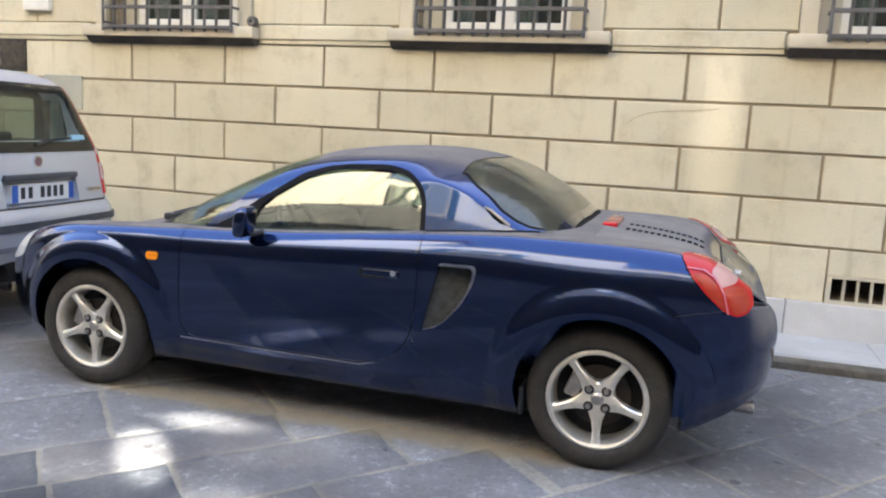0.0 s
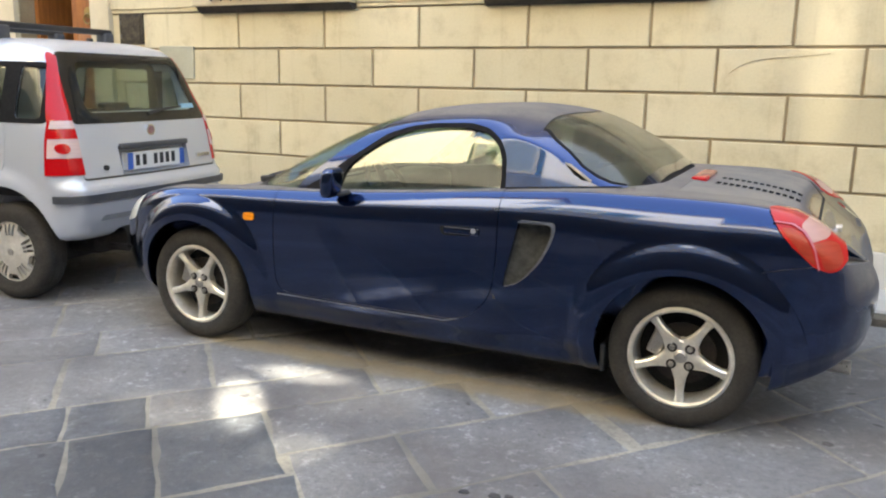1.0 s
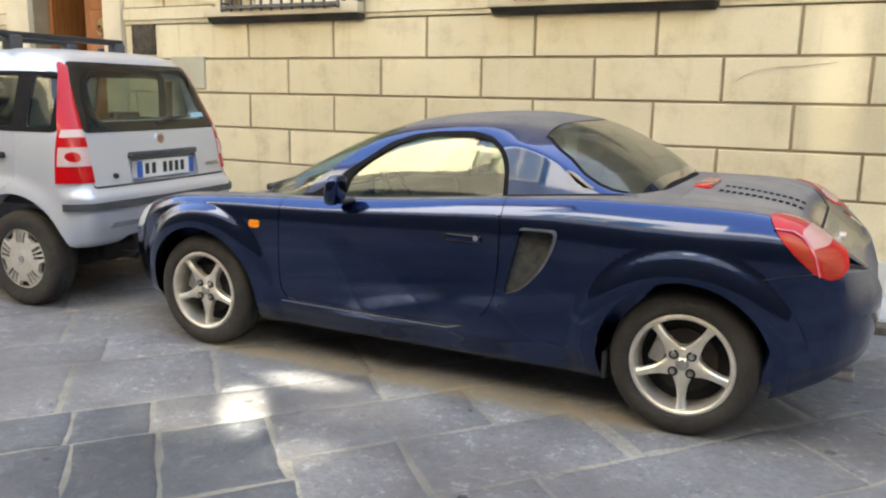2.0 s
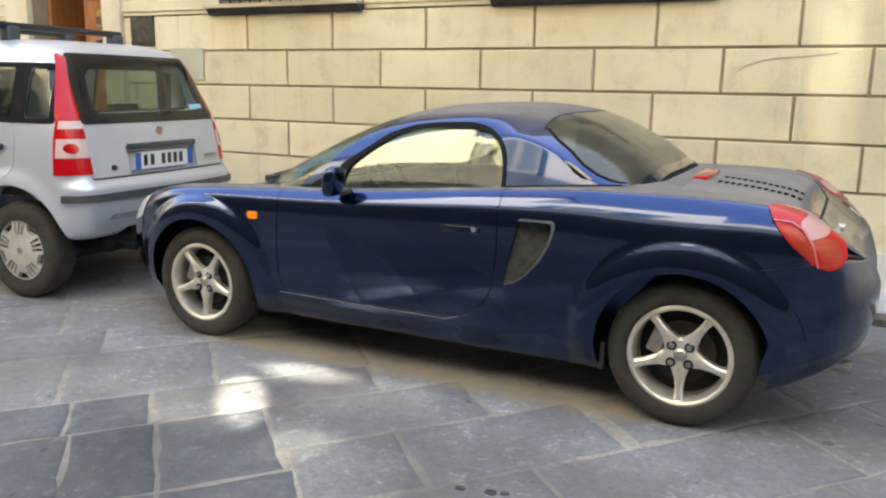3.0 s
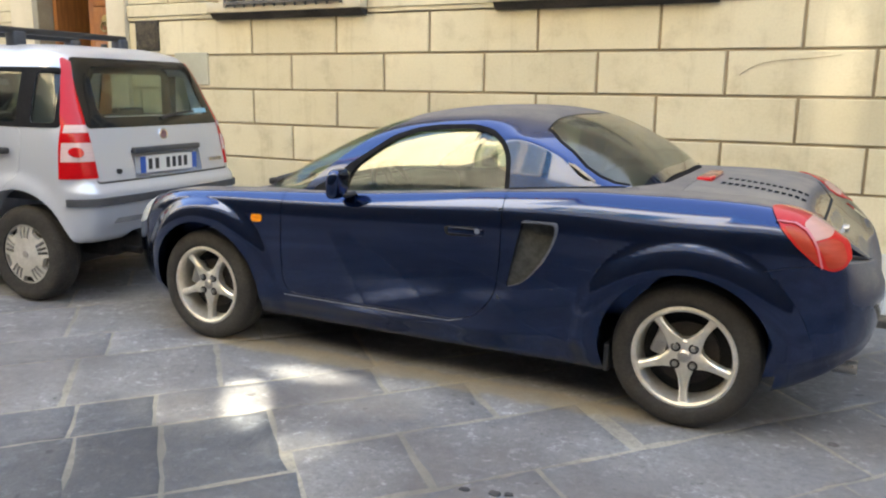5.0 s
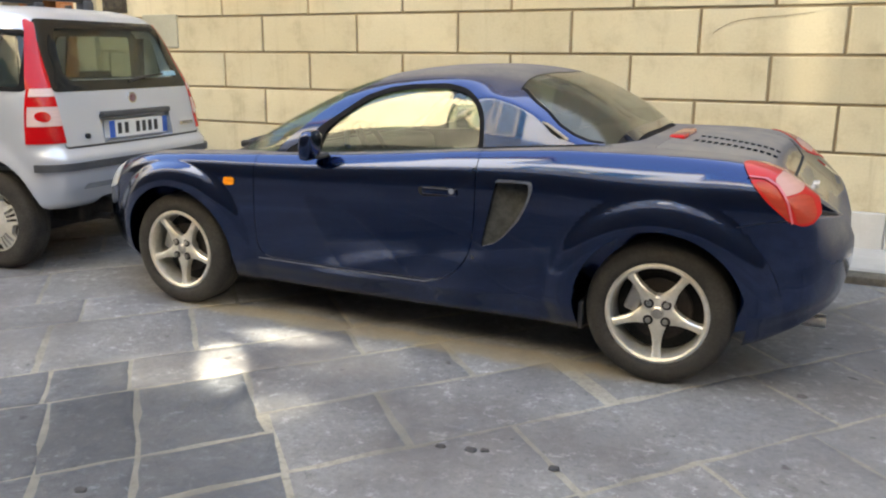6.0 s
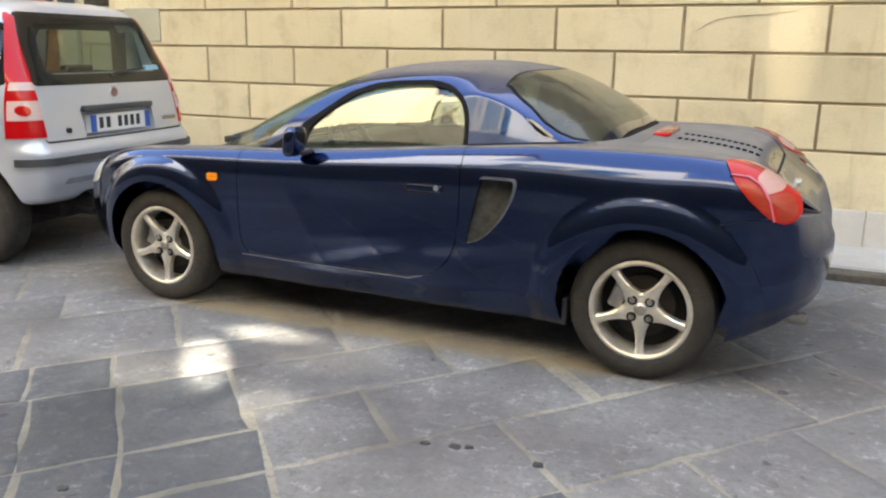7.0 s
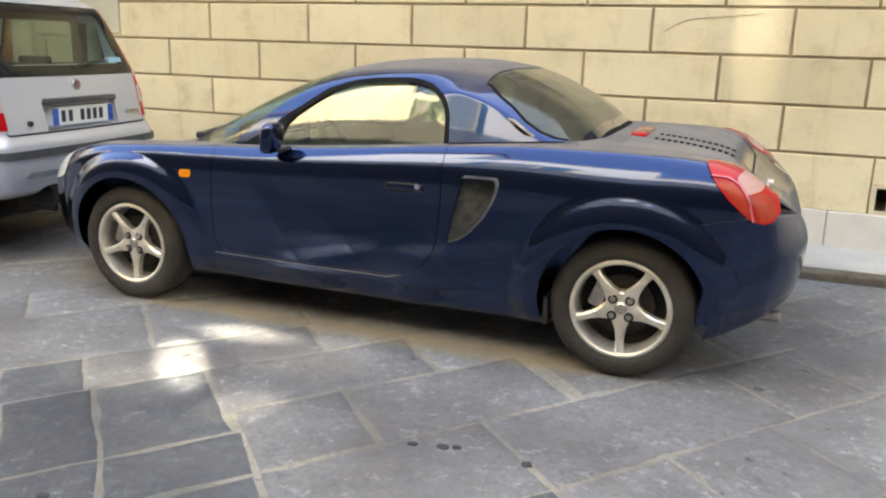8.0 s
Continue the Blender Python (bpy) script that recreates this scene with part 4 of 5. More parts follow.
BACK = rounded([(0.535, -0.60), (0.572, -0.30), (0.582, 0.0), (0.572, 0.30), (0.535, 0.60), (0.56, 0.74), (0.90, 0.74), (0.965, 0.63), (1.004, 0.42), (1.016, 0.0), (1.004, -0.42), (0.965, -0.63), (0.90, -0.74), (0.56, -0.74)], 0.03, 4)
BACK_SIDE = [(0.48, 1.170), (0.563, 1.137), (0.611, 1.100), (0.679, 1.056), (0.745, 1.000), (0.811, 0.962), (0.871, 0.940), (0.95, 0.928), (1.2, 0.918), (1.2, 1.5), (0.48, 1.5)]


def back_region(inset):
    """The rear window: one outline from above, one from the side."""
    return meet(prism(grown(BACK, -inset), "z", 0.6, 1.4), prism([(x + 0.5 * inset, z + inset) for x, z in BACK_SIDE], "y", -1.0, 1.0))


QUARTER = [(0.678, 1.012), (0.700, 1.003), (0.790, 0.946), (0.753, 0.950), (0.716, 0.975)]
QUARTER_EDGE = [(0.674, 1.020), (0.702, 1.012), (0.797, 0.950), (0.790, 0.944), (0.699, 1.003), (0.678, 1.012)]
thick = minus(cabin(0.0), cabin(0.028))
side_cut = [prism(SEAL, "y", -1.0, -0.35), prism(SEAL, "y", 0.35, 1.0)]
roof = minus(thick.copy(), prism(SCREEN, "z", 0.6, 1.4), back_region(0.0), *side_cut, prism(QUARTER, "y", -1.0, -0.5), prism(QUARTER, "y", 0.5, 1.0))
part("hardtop", roof, BLUE, car, "dusty blue removable hardtop")
seal = minus(cabin(-0.002), cabin(0.030))
pane_skin = minus(cabin(0.008), cabin(0.013))
for s in (-1, 1):
    a, b = (-1.0, -0.35) if s < 0 else (0.35, 1.0)
    part("window_seal", minus(meet(seal.copy(), prism(SEAL, "y", a, b)), prism(SIDE, "y", -1.1, 1.1)), SEAL_RUBBER, car)
    pane = part("side_window", meet(pane_skin.copy(), prism(grown(SIDE, 0.004), "y", a, b)), GLASS, car, "side window with bright reflections")
    pane.visible_shadow = False
    foot = [(0.448, 0.740, 0.902), (0.55, 0.724, 0.909), (0.65, 0.707, 0.915), (0.75, 0.686, 0.921), (0.85, 0.657, 0.926), (0.92, 0.636, 0.929)]
    part("hardtop_foot_seal", tube([(x, s * y, z) for x, y, z in foot], [0.0055] * 6, 8), SEAL_RUBBER, car)
    part("quarter_pane", meet(pane_skin.copy(), prism(QUARTER, "y", a, b)), SEAL_RUBBER, car, "dark quarter insert")
    part("quarter_trim", meet(minus(cabin(-0.004), cabin(0.012)), prism(QUARTER_EDGE, "y", a, b)), DULL_TRIM, car, "pale brown edge of the quarter insert")
pane = part("windscreen", meet(minus(cabin(0.001), cabin(0.006)), prism(SCREEN, "z", 0.6, 1.4)), SCREEN_GLASS, car)
pane.visible_shadow = False
pane = part("rear_window", meet(minus(cabin(0.003), cabin(0.008)), back_region(-0.003)), REAR_GLASS, car, "dusty rear window of the hardtop")
pane.visible_shadow = False
part("rear_window_edge", meet(minus(cabin(0.002), cabin(0.012)), minus(back_region(0.0), back_region(0.008), prism([(0.93, -0.9), (1.3, -0.9), (1.3, 0.9), (0.93, 0.9)], "z", 0.5, 1.5))), SEAL_RUBBER, car)
part("hardtop_seal", meet(minus(cabin(-0.004), cabin(0.010)), prism([(1.038, -0.62), (1.048, 0.0), (1.038, 0.62), (1.053, 0.62), (1.063, 0.0), (1.053, -0.62)], "z", 0.6, 1.4)), SEAL_RUBBER, car)
part("cowl", meet(minus(cabin(-0.001), cabin(0.02)), prism([(-1.05, -0.66), (-0.84, -0.62), (-0.93, 0.0), (-0.84, 0.62), (-1.05, 0.66)], "z", 0.6, 1.4)), BLACK, car)
part("wiper", joined(tube([(-0.955, -0.52, 0.842), (-0.90, -0.45, 0.868), (-0.80, -0.30, 0.915)], [0.014, 0.010, 0.007], 8),
     box(-0.99, -0.93, -0.56, -0.49, 0.815, 0.85, 0.01)), BLACK, car)
part("wiper", tube([(-0.99, 0.02, 0.822), (-0.90, 0.12, 0.862), (-0.80, 0.26, 0.912)], [0.014, 0.010, 0.007], 8), BLACK, car)
for y in (-0.36, 0.36):
    part("seat", joined(box(-0.20, 0.30, y - 0.23, y + 0.23, 0.36, 0.52, 0.05, 3),
         moved(box(-0.07, 0.07, y - 0.23, y + 0.23, 0.0, 0.56, 0.05, 3), Matrix.Translation((0.30, 0, 0.46)) @ pose(0, 0, 0, 0, 17, 0)),
         moved(box(-0.05, 0.05, y - 0.13, y + 0.13, 0.0, 0.17, 0.04, 3), Matrix.Translation((0.47, 0, 0.98)) @ pose(0, 0, 0, 0, 10, 0))), CLOTH, car, "black cloth seat")
part("dashboard", box(-0.74, -0.42, -0.63, 0.63, 0.60, 0.83, 0.06, 3), BLACK, car)
part("steering_wheel", moved(joined(tube([(0.18 * math.cos(a), 0.18 * math.sin(a), 0) for a in [k * math.pi / 18 for k in range(37)]], 0.015, 8),
     box(-0.17, 0.17, -0.02, 0.02, -0.02, 0.01, 0.008, 1), box(-0.05, 0.05, -0.05, 0.05, -0.05, 0.015, 0.012, 2)),
     Matrix.Translation((-0.33, -0.36, 0.79)) @ pose(0, 0, 0, 0, 65, 0)), BLACK, car)


# ---- wheels ----
def spoke(angle):
    """One flared spoke of a five-spoke rim, its face crowned."""
    stops = ((0.022, 0.038), (0.05, 0.038), (0.072, 0.029), (0.095, 0.0205), (0.13, 0.0155), (0.16, 0.0150), (0.18, 0.019), (0.193, 0.028))
    verts, faces = [], []
    for r, w in stops:
        front = -0.080 + 0.016 * (1 - min(r, 0.16) / 0.16)
        for q, d in ((-1, 0.008), (-0.55, 0.001), (0, 0.0), (0.55, 0.001), (1, 0.008), (1, 0.040), (-1, 0.040)):
            verts.append((r, front + d, q * w))
    k = 7
    for i in range(len(stops) - 1):
        faces += [(i * k + j, i * k + (j + 1) % k, (i + 1) * k + (j + 1) % k, (i + 1) * k + j) for j in range(k)]
    faces += [tuple(range(k)), tuple(range(len(verts) - 1, len(verts) - k - 1, -1))]
    return moved(data_mesh(verts, faces), pose(0, 0, 0, 0, -angle, 0))


TYRE = [(0.200, -0.078), (0.209, -0.090), (0.222, -0.096), (0.240, -0.098), (0.262, -0.094), (0.279, -0.084), (0.288, -0.072), (0.2925, -0.055), (0.293, -0.035),
        (0.289, -0.033), (0.289, -0.027), (0.293, -0.025), (0.293, 0.025), (0.289, 0.027), (0.289, 0.033), (0.293, 0.035), (0.290, 0.065), (0.275, 0.088), (0.240, 0.097), (0.205, 0.088)]


def sports_wheel(parent, x, y, outward):
    m = Matrix.Translation((x, y, WR)) @ pose(0, 0, 0, 0, 0, 0 if outward < 0 else 180)
    wheel = part("wheel", lathe([(0.001, -0.067), (0.060, -0.067), (0.068, -0.060), (0.070, -0.02), (0.001, -0.02)], 40), ALLOY, parent)
    wheel.matrix_local = m
    part("tyre", lathe(TYRE, 96), RUBBER, wheel)
    part("rim", lathe([(0.205, -0.090), (0.208, -0.083), (0.203, -0.074), (0.193, -0.066), (0.186, -0.02), (0.184, 0.075), (0.179, 0.075), (0.178, -0.02), (0.181, -0.070), (0.187, -0.088), (0.196, -0.093)], 80), ALLOY, wheel)
    for k in range(5):
        part("spoke", spoke(-90 + 72 * k + 2), ALLOY, wheel)
    part("hub_cap", lathe([(0.001, -0.076), (0.018, -0.076), (0.026, -0.070), (0.028, -0.06), (0.001, -0.06)], 32), STEEL, wheel)
    for k in range(4):
        a = radians(45 + 90 * k)
        part("wheel_nut", moved(lathe([(0.001, -0.082), (0.010, -0.082), (0.0115, -0.078), (0.0115, -0.06), (0.001, -0.06)], 6), Matrix.Translation((0.049 * math.cos(a), 0, 0.049 * math.sin(a)))), STEEL, wheel)
        part("nut_well", moved(lathe([(0.0115, -0.0700), (0.020, -0.0700), (0.020, -0.06), (0.0115, -0.06)], 20), Matrix.Translation((0.049 * math.cos(a), 0, 0.049 * math.sin(a)))), DARK_METAL, wheel)
    part("brake_disc", lathe([(0.06, -0.012), (0.128, -0.012), (0.128, 0.008), (0.06, 0.008)], 48), DARK_METAL, wheel)
    # near-black stands for the shade inside the wheel
    part("back_plate", lathe([(0.001, 0.02), (0.18, 0.02), (0.18, 0.03), (0.001, 0.03)], 40), SLOT_SHADE, wheel)
    part("caliper", moved(box(-0.135, -0.075, -0.05, 0.02, -0.05, 0.07, 0.012, 2), pose(0, 0, 0, 0, 20, 0)), STEEL, wheel)
    return wheel


for x in (FX, RX):
    for s in (-1, 1):
        sports_wheel(car, x, s * 0.715, s)


# ---- silver hatchback ----
PY = 0.02


def hatch_outline(z, grow=0.0):
    zs = [0.365, 0.39, 0.46, 0.60, 0.68, 0.735, 0.80, 1.07, 1.25, 1.42, 1.48, 1.530, 1.562]
    xr = curve(zs, [-2.33, -2.255, -2.212, -2.190, -2.190, -2.228, -2.240, -2.300, -2.380, -2.450, -2.490, -2.565, -2.70], z) + grow
    hw = curve([0.365, 0.40, 0.6, 0.8, 1.0, 1.07, 1.3, 1.44, 1.50, 1.54, 1.562], [0.66, 0.71, 0.725, 0.728, 0.718, 0.708, 0.655, 0.605, 0.57, 0.52, 0.44], z) + grow
    xf = curve([0.365, 0.6, 0.85, 0.95, 1.02, 1.25, 1.45, 1.53, 1.562], [-5.68, -5.76, -5.58, -5.25, -4.85, -4.45, -4.08, -3.85, -3.6], z) - grow
    rc = 0.17
    pts = []
    for cx, cy, a0 in ((xr - rc, hw - rc, 0), (xf + 0.3, hw - 0.3, 90), (xf + 0.3, -hw + 0.3, 180), (xr - rc, -hw + rc, 270)):
        r = rc if a0 in (0, 270) else 0.3
        for k in range(9):
            a = radians(a0 + 90 * k / 8)
            pts.append((cx + r * math.cos(a), cy + r * math.sin(a)))
    out = []
    for i in range(len(pts)):
        a, b = pts[i], pts[(i + 1) % len(pts)]
        n = (72 if i in (8, 26) else 12) if i % 9 == 8 else 1
        out += [(a[0] + (b[0] - a[0]) * k / n, a[1] + (b[1] - a[1]) * k / n) for k in range(n)]
    lipped = []
    for x, y in out:
        d = min(math.hypot(x + 2.74, z - 0.30), math.hypot(x + 5.04, z - 0.30))
        t = min(max((0.520 - d) / 0.11, 0.0), 1.0) * min(max((abs(y) - 0.6) / 0.08, 0.0), 1.0)
        lipped.append((x - 0.045 * (y / 0.75) ** 2 * min(max((x + 2.85) / 0.4, 0.0), 1.0), PY + y + math.copysign(0.026 * t * t * (3 - 2 * t), y), z))
    return lipped


HATCH = {}


def hatch_solid(grow=0.0):
    if grow not in HATCH:
        zs = stations(0.368 - grow, 1.562 + grow, 64)
        HATCH[grow] = loft([hatch_outline(min(max(z, 0.368), 1.562) if not grow else 0.368 + (z - 0.368 + grow) / (1.194 + 2 * grow) * 1.194, grow) for z in zs])
        if grow:
            lo, hi = 0.368, 1.562
            for v in HATCH[grow].vertices:
                v.co.z = lo - grow + (v.co.z - lo) / (hi - lo) * (hi - lo + 2 * grow)
    return HATCH[grow].copy()


def skin(grow, depth, region):
    return meet(minus(hatch_solid(grow), hatch_solid(grow - depth)), region)


hatchback = thing("hatchback_car", (-3.9, PY, 0), "silver five-door hatchback with roof bars, parked ahead", "car")
base = Matrix.Translation((3.9, -PY, 0))


def hpart(name, shape, material, parent=None, label=""):
    ob = part(name, shape, material, parent or hatchback, label)
    if not parent:
        ob.matrix_parent_inverse = base
    return ob


BACK_EDGE = rounded([(-0.581, 1.062), (0.581, 1.062), (0.534, 1.38), (0.500, 1.482), (-0.500, 1.482), (-0.534, 1.38)], 0.03, 5)
BACK_CLEAR = rounded([(-0.47, 1.125), (0.49, 1.125), (0.44, 1.43), (-0.42, 1.43)], 0.06, 5)


def at_back(points):
    return [(y + PY, z) for y, z in points]


QUARTER_WINDOW = rounded([(-2.635, 1.095), (-2.452, 1.095), (-2.490, 1.385), (-2.625, 1.395)], 0.03, 4)
DOOR_WINDOW = rounded([(-3.55, 1.095), (-2.745, 1.095), (-2.745, 1.395), (-3.40, 1.405)], 0.03, 4)
FRONT_WINDOW = rounded([(-4.50, 1.095), (-3.63, 1.095), (-3.50, 1.405), (-4.15, 1.40)], 0.03, 4)
SURROUND = rounded([(-4.65, 1.068), (-2.416, 1.068), (-2.505, 1.418), (-4.15, 1.43)], 0.03, 4)
CLEARS = (QUARTER_WINDOW, DOOR_WINDOW, FRONT_WINDOW)
REAR_DOOR = rounded([(-3.58, 0.36), (-3.08, 0.36), (-2.93, 0.62), (-2.72, 0.80), (-2.70, 1.066), (-3.58, 1.066)], 0.06, 5)
shell_h = minus(hatch_solid(), box(-5.0, -2.36, PY - 0.64, PY + 0.64, 0.62, 1.05), box(-4.2, -2.62, PY - 0.53, PY + 0.53, 1.0, 1.46),
                *[prism(ring(x, 0.30, 0.398, 56), "y", a, b) for x in (-2.74, -5.04) for a, b in ((-1.0, PY - 0.50), (PY + 0.50, 1.0))],
                *[prism(p, "y", -1.0, 1.0) for p in CLEARS], prism(at_back(BACK_CLEAR), "x", -2.72, -2.0),
                prism([(-4.9, 1.10), (-4.45, 1.10), (-4.15, 1.42), (-4.4, 1.42)], "y", PY - 0.60, PY + 0.60),
                box(-2.305, -2.10, PY - 0.31, PY + 0.31, 0.748, 0.925, 0.012, 2),
                prism(at_back(rounded([(-0.45, 0.30), (-0.40, 0.43), (0.10, 0.445), (0.14, 0.30)], 0.05, 4)), "x", -2.60, -2.0))
hpart("body", minus(shell_h, prism(grown(REAR_DOOR, 0.004), "y", -1.0, PY - 0.665)), SILVER)
rear_door = hpart("rear_door", meet(hatch_solid(), prism(REAR_DOOR, "y", -1.0, PY - 0.67)), SILVER)
part("door_handle", box(-2.96, -2.79, -0.735, -0.700, 0.905, 0.945, 0.012, 2), BLACK, rear_door)
for s in (-1, 1):
    a, b = (-1.0, PY - 0.35) if s < 0 else (PY + 0.35, 1.0)
    ring_area = prism(SURROUND, "y", a, b)
    trim = skin(0.003, 0.02, ring_area)
    for p in CLEARS:
        trim = minus(trim, prism(p, "y", -1.1, 1.1))
    hpart("window_surround", trim, SEAL_RUBBER)
    for p in CLEARS:
        pane = hpart("side_window", skin(-0.004, 0.006, prism(grown(p, 0.004), "y", a, b)), PANDA_SIDE)
        pane.visible_shadow = False
    # tall tail lamp in five bands
    base_lamp = hpart("tail_lamp", skin(0.004, 0.03, meet(prism([(PY + s * u, z) for u, z in ((0.580, 0.772), (0.80, 0.772), (0.80, 1.12), (0.74, 1.36), (0.66, 1.440), (0.58, 1.474), (0.525, 1.478), (0.506, 1.455), (0.536, 1.37), (0.580, 1.09))], "x", -2.65, -2.0),
                      prism([(-2.412, 0.70), (-2.0, 0.70), (-2.0, 1.6), (-2.54, 1.6), (-2.54, 1.47), (-2.503, 1.40), (-2.415, 1.07)], "y", -1.0, 1.0))), BRIGHT_RED, label="tall red and clear tail lamp")
    for z0, z1, m in ((1.040, 1.085, CLEAR_LENS), (0.872, 0.982, CLEAR_LENS)):
        part("clear_band", skin(0.007, 0.02, meet(box(-2.398, -2.0, -1, 1, z0, z1), prism([(PY + s * u, z) for u, z in ((0.582, 0.77), (0.80, 0.77), (0.80, 1.12), (0.582, 1.12))], "x", -2.47, -2.0))), m, base_lamp).matrix_parent_inverse = Matrix()
    part("indicator_bulb", skin(0.010, 0.02, prism(ring(PY + s * 0.665, 0.927, 0.030, 24), "x", -2.5, -2.0)), BRIGHT_RED, base_lamp)
glass_ring = minus(prism(at_back(BACK_EDGE), "x", -2.72, -2.0), prism(at_back(BACK_CLEAR), "x", -2.7, -1.9))
hpart("rear_window_border", skin(0.003, 0.012, glass_ring), rough_material("black_glass_border", (0.012, 0.013, 0.014), (0.008, 0.009, 0.009), 0.08, 6, 60, 0.0))
pane = hpart("rear_window", skin(0.001, 0.006, prism(at_back(grown(BACK_CLEAR, 0.004)), "x", -2.72, -2.0)), PANDA_GLASS)
pane.visible_shadow = False
part("rear_wiper", tube([(-2.302, PY + 0.02, 1.115), (-2.312, PY + 0.15, 1.135), (-2.320, PY + 0.34, 1.150)], [0.012, 0.009, 0.006], 8), BLACK, pane)
part("sticker", skin(0.006, 0.004, prism([(PY + 0.36, 1.135), (PY + 0.50, 1.137), (PY + 0.50, 1.168), (PY + 0.36, 1.166)], "x", -2.5, -2.0)), rough_material("pale_blue_sticker", (0.30, 0.50, 0.60), (0.22, 0.40, 0.50), 0.5, 9, 60, 0.0), pane)
seam = minus(prism(at_back(rounded([(-0.588, 0.735), (0.588, 0.735), (0.608, 1.07), (-0.608, 1.07)], 0.02, 3)), "x", -2.45, -2.0),
             prism(at_back(rounded([(-0.588, 0.747), (0.588, 0.747), (0.603, 1.075), (-0.603, 1.075)], 0.02, 3)), "x", -2.5, -1.9))
hpart("hatch_seam", skin(0.0015, 0.008, seam), BLACK)
strip = hpart("bumper_strip", minus(skin(0.014, 0.03, box(-2.36, -2.0, -1, 1, 0.612, 0.656)), box(-2.6, -1.9, 2, 3, 0, 1)), TRIM, label="dark grey rubber bumper strip")
hpart("hatch_grip", box(-2.30, -2.240, PY - 0.300, PY + 0.300, 0.900, 0.936, 0.008, 2), TRIM)
bd = hpart("badge", prism(ring(PY - 0.01, 1.008, 0.036, 28), "x", -2.32, -2.274), CHROME, label="round chrome badge")
part("badge_field", prism(ring(PY - 0.01, 1.008, 0.027, 28), "x", -2.30, -2.2725), rough_material("worn_red_enamel", (0.30, 0.24, 0.25), (0.20, 0.06, 0.07), 0.3, 9, 60, 0.0), bd)
hpart("lock", prism(ring(PY - 0.43, 0.80, 0.016, 20), "x", -2.30, -2.240), BLACK)
hpart("letter_bars", joined(*[box(-2.30, -2.240, PY + 0.39 + k * 0.028, PY + 0.408 + k * 0.028, 0.805, 0.828) for k in range(5)]), CHROME)
plate_ob = hpart("number_plate", box(-2.310, -2.262, PY - 0.240, PY + 0.280, 0.767, 0.877, 0.004, 1), PLATE_WHITE, label="white number plate with blue ends")
for a, b in ((-0.259, -0.215), (0.215, 0.259)):
    part("blue_band", box(-2.28, -2.2605, PY + 0.02 + a, PY + 0.02 + b, 0.769, 0.875), PLATE_BLUE, plate_ob)
for k, y in enumerate((-0.175, -0.115, -0.015, 0.040, 0.095, 0.150)):
    part("plate_bar", box(-2.28, -2.2605, PY + 0.02 + y - 0.017, PY + 0.02 + y + 0.017, 0.789, 0.858, 0.001, 1), INK, plate_ob)
# flush band in darker silver, painted for the shade of the bumper recess
hpart("bumper_vent", skin(0.002, 0.01, prism(at_back(rounded([(-0.53, 0.492), (0.53, 0.492), (0.50, 0.525), (-0.50, 0.525)], 0.014, 3)), "x", -2.4, -2.0)), GROOVE)
hpart("underbody", box(-5.3, -2.62, PY - 0.62, PY + 0.62, 0.19, 0.345, 0.02), BLACK)
hpart("exhaust_pipe", moved(lathe([(0.018, 0), (0.023, 0), (0.023, 0.35), (0.018, 0.35)], 20), Matrix.Translation((-2.24, PY - 0.30, 0.285)) @ pose(0, 0, 0, 0, 0, 90)), DARK_METAL)
hpart("silencer", box(-2.75, -2.38, PY - 0.40, PY - 0.12, 0.24, 0.38, 0.05, 3), DARK_METAL)
for x in (-3.02, -3.47):
    rack = hpart("roof_bar", box(x - 0.030, x + 0.030, PY - 0.58, PY + 0.47, 1.628, 1.668, 0.014, 3), BLACK, label="black roof bar on grey feet")
    for s in (-1, 1):
        part("bar_foot", joined(box(x - 0.045, x + 0.045, PY + s * 0.425 - 0.045, PY + s * 0.425 + 0.045, 1.50, 1.645, 0.018, 3)), TRIM, rack)
hpart("aerial_base", box(-2.76, -2.72, PY - 0.012, PY + 0.012, 1.545, 1.585, 0.006, 2), BLACK)
windows_cut = [prism(p, "y", -1.0, 1.0) for p in CLEARS]
hpart("cabin_lining", minus(box(-4.2, -2.621, PY - 0.529, PY + 0.529, 1.0, 1.459), box(-4.5, -2.635, PY - 0.515, PY + 0.515, 0.9, 1.445), *windows_cut, prism(at_back(BACK_CLEAR), "x", -2.75, -2.0)), LINING)
hpart("door_lining", minus(box(-5.0, -2.361, PY - 0.639, PY + 0.639, 0.621, 1.049), box(-4.98, -2.375, PY - 0.625, PY + 0.625, 0.64, 1.2)), LINING)
for y in (-0.36, 0.36):
    hpart("rear_seat", joined(box(-2.98, -2.86, PY + y - 0.3, PY + y + 0.3, 0.66, 1.12, 0.05, 3), box(-2.96, -2.88, PY + y - 0.12, PY + y + 0.12, 1.10, 1.16, 0.02, 3)), CLOTH)
    hpart("front_seat", joined(box(-3.82, -3.70, PY + y - 0.23, PY + y + 0.23, 0.66, 1.16, 0.05, 3), box(-3.80, -3.72, PY + y - 0.13, PY + y + 0.13, 1.18, 1.36, 0.03, 3)), CLOTH)


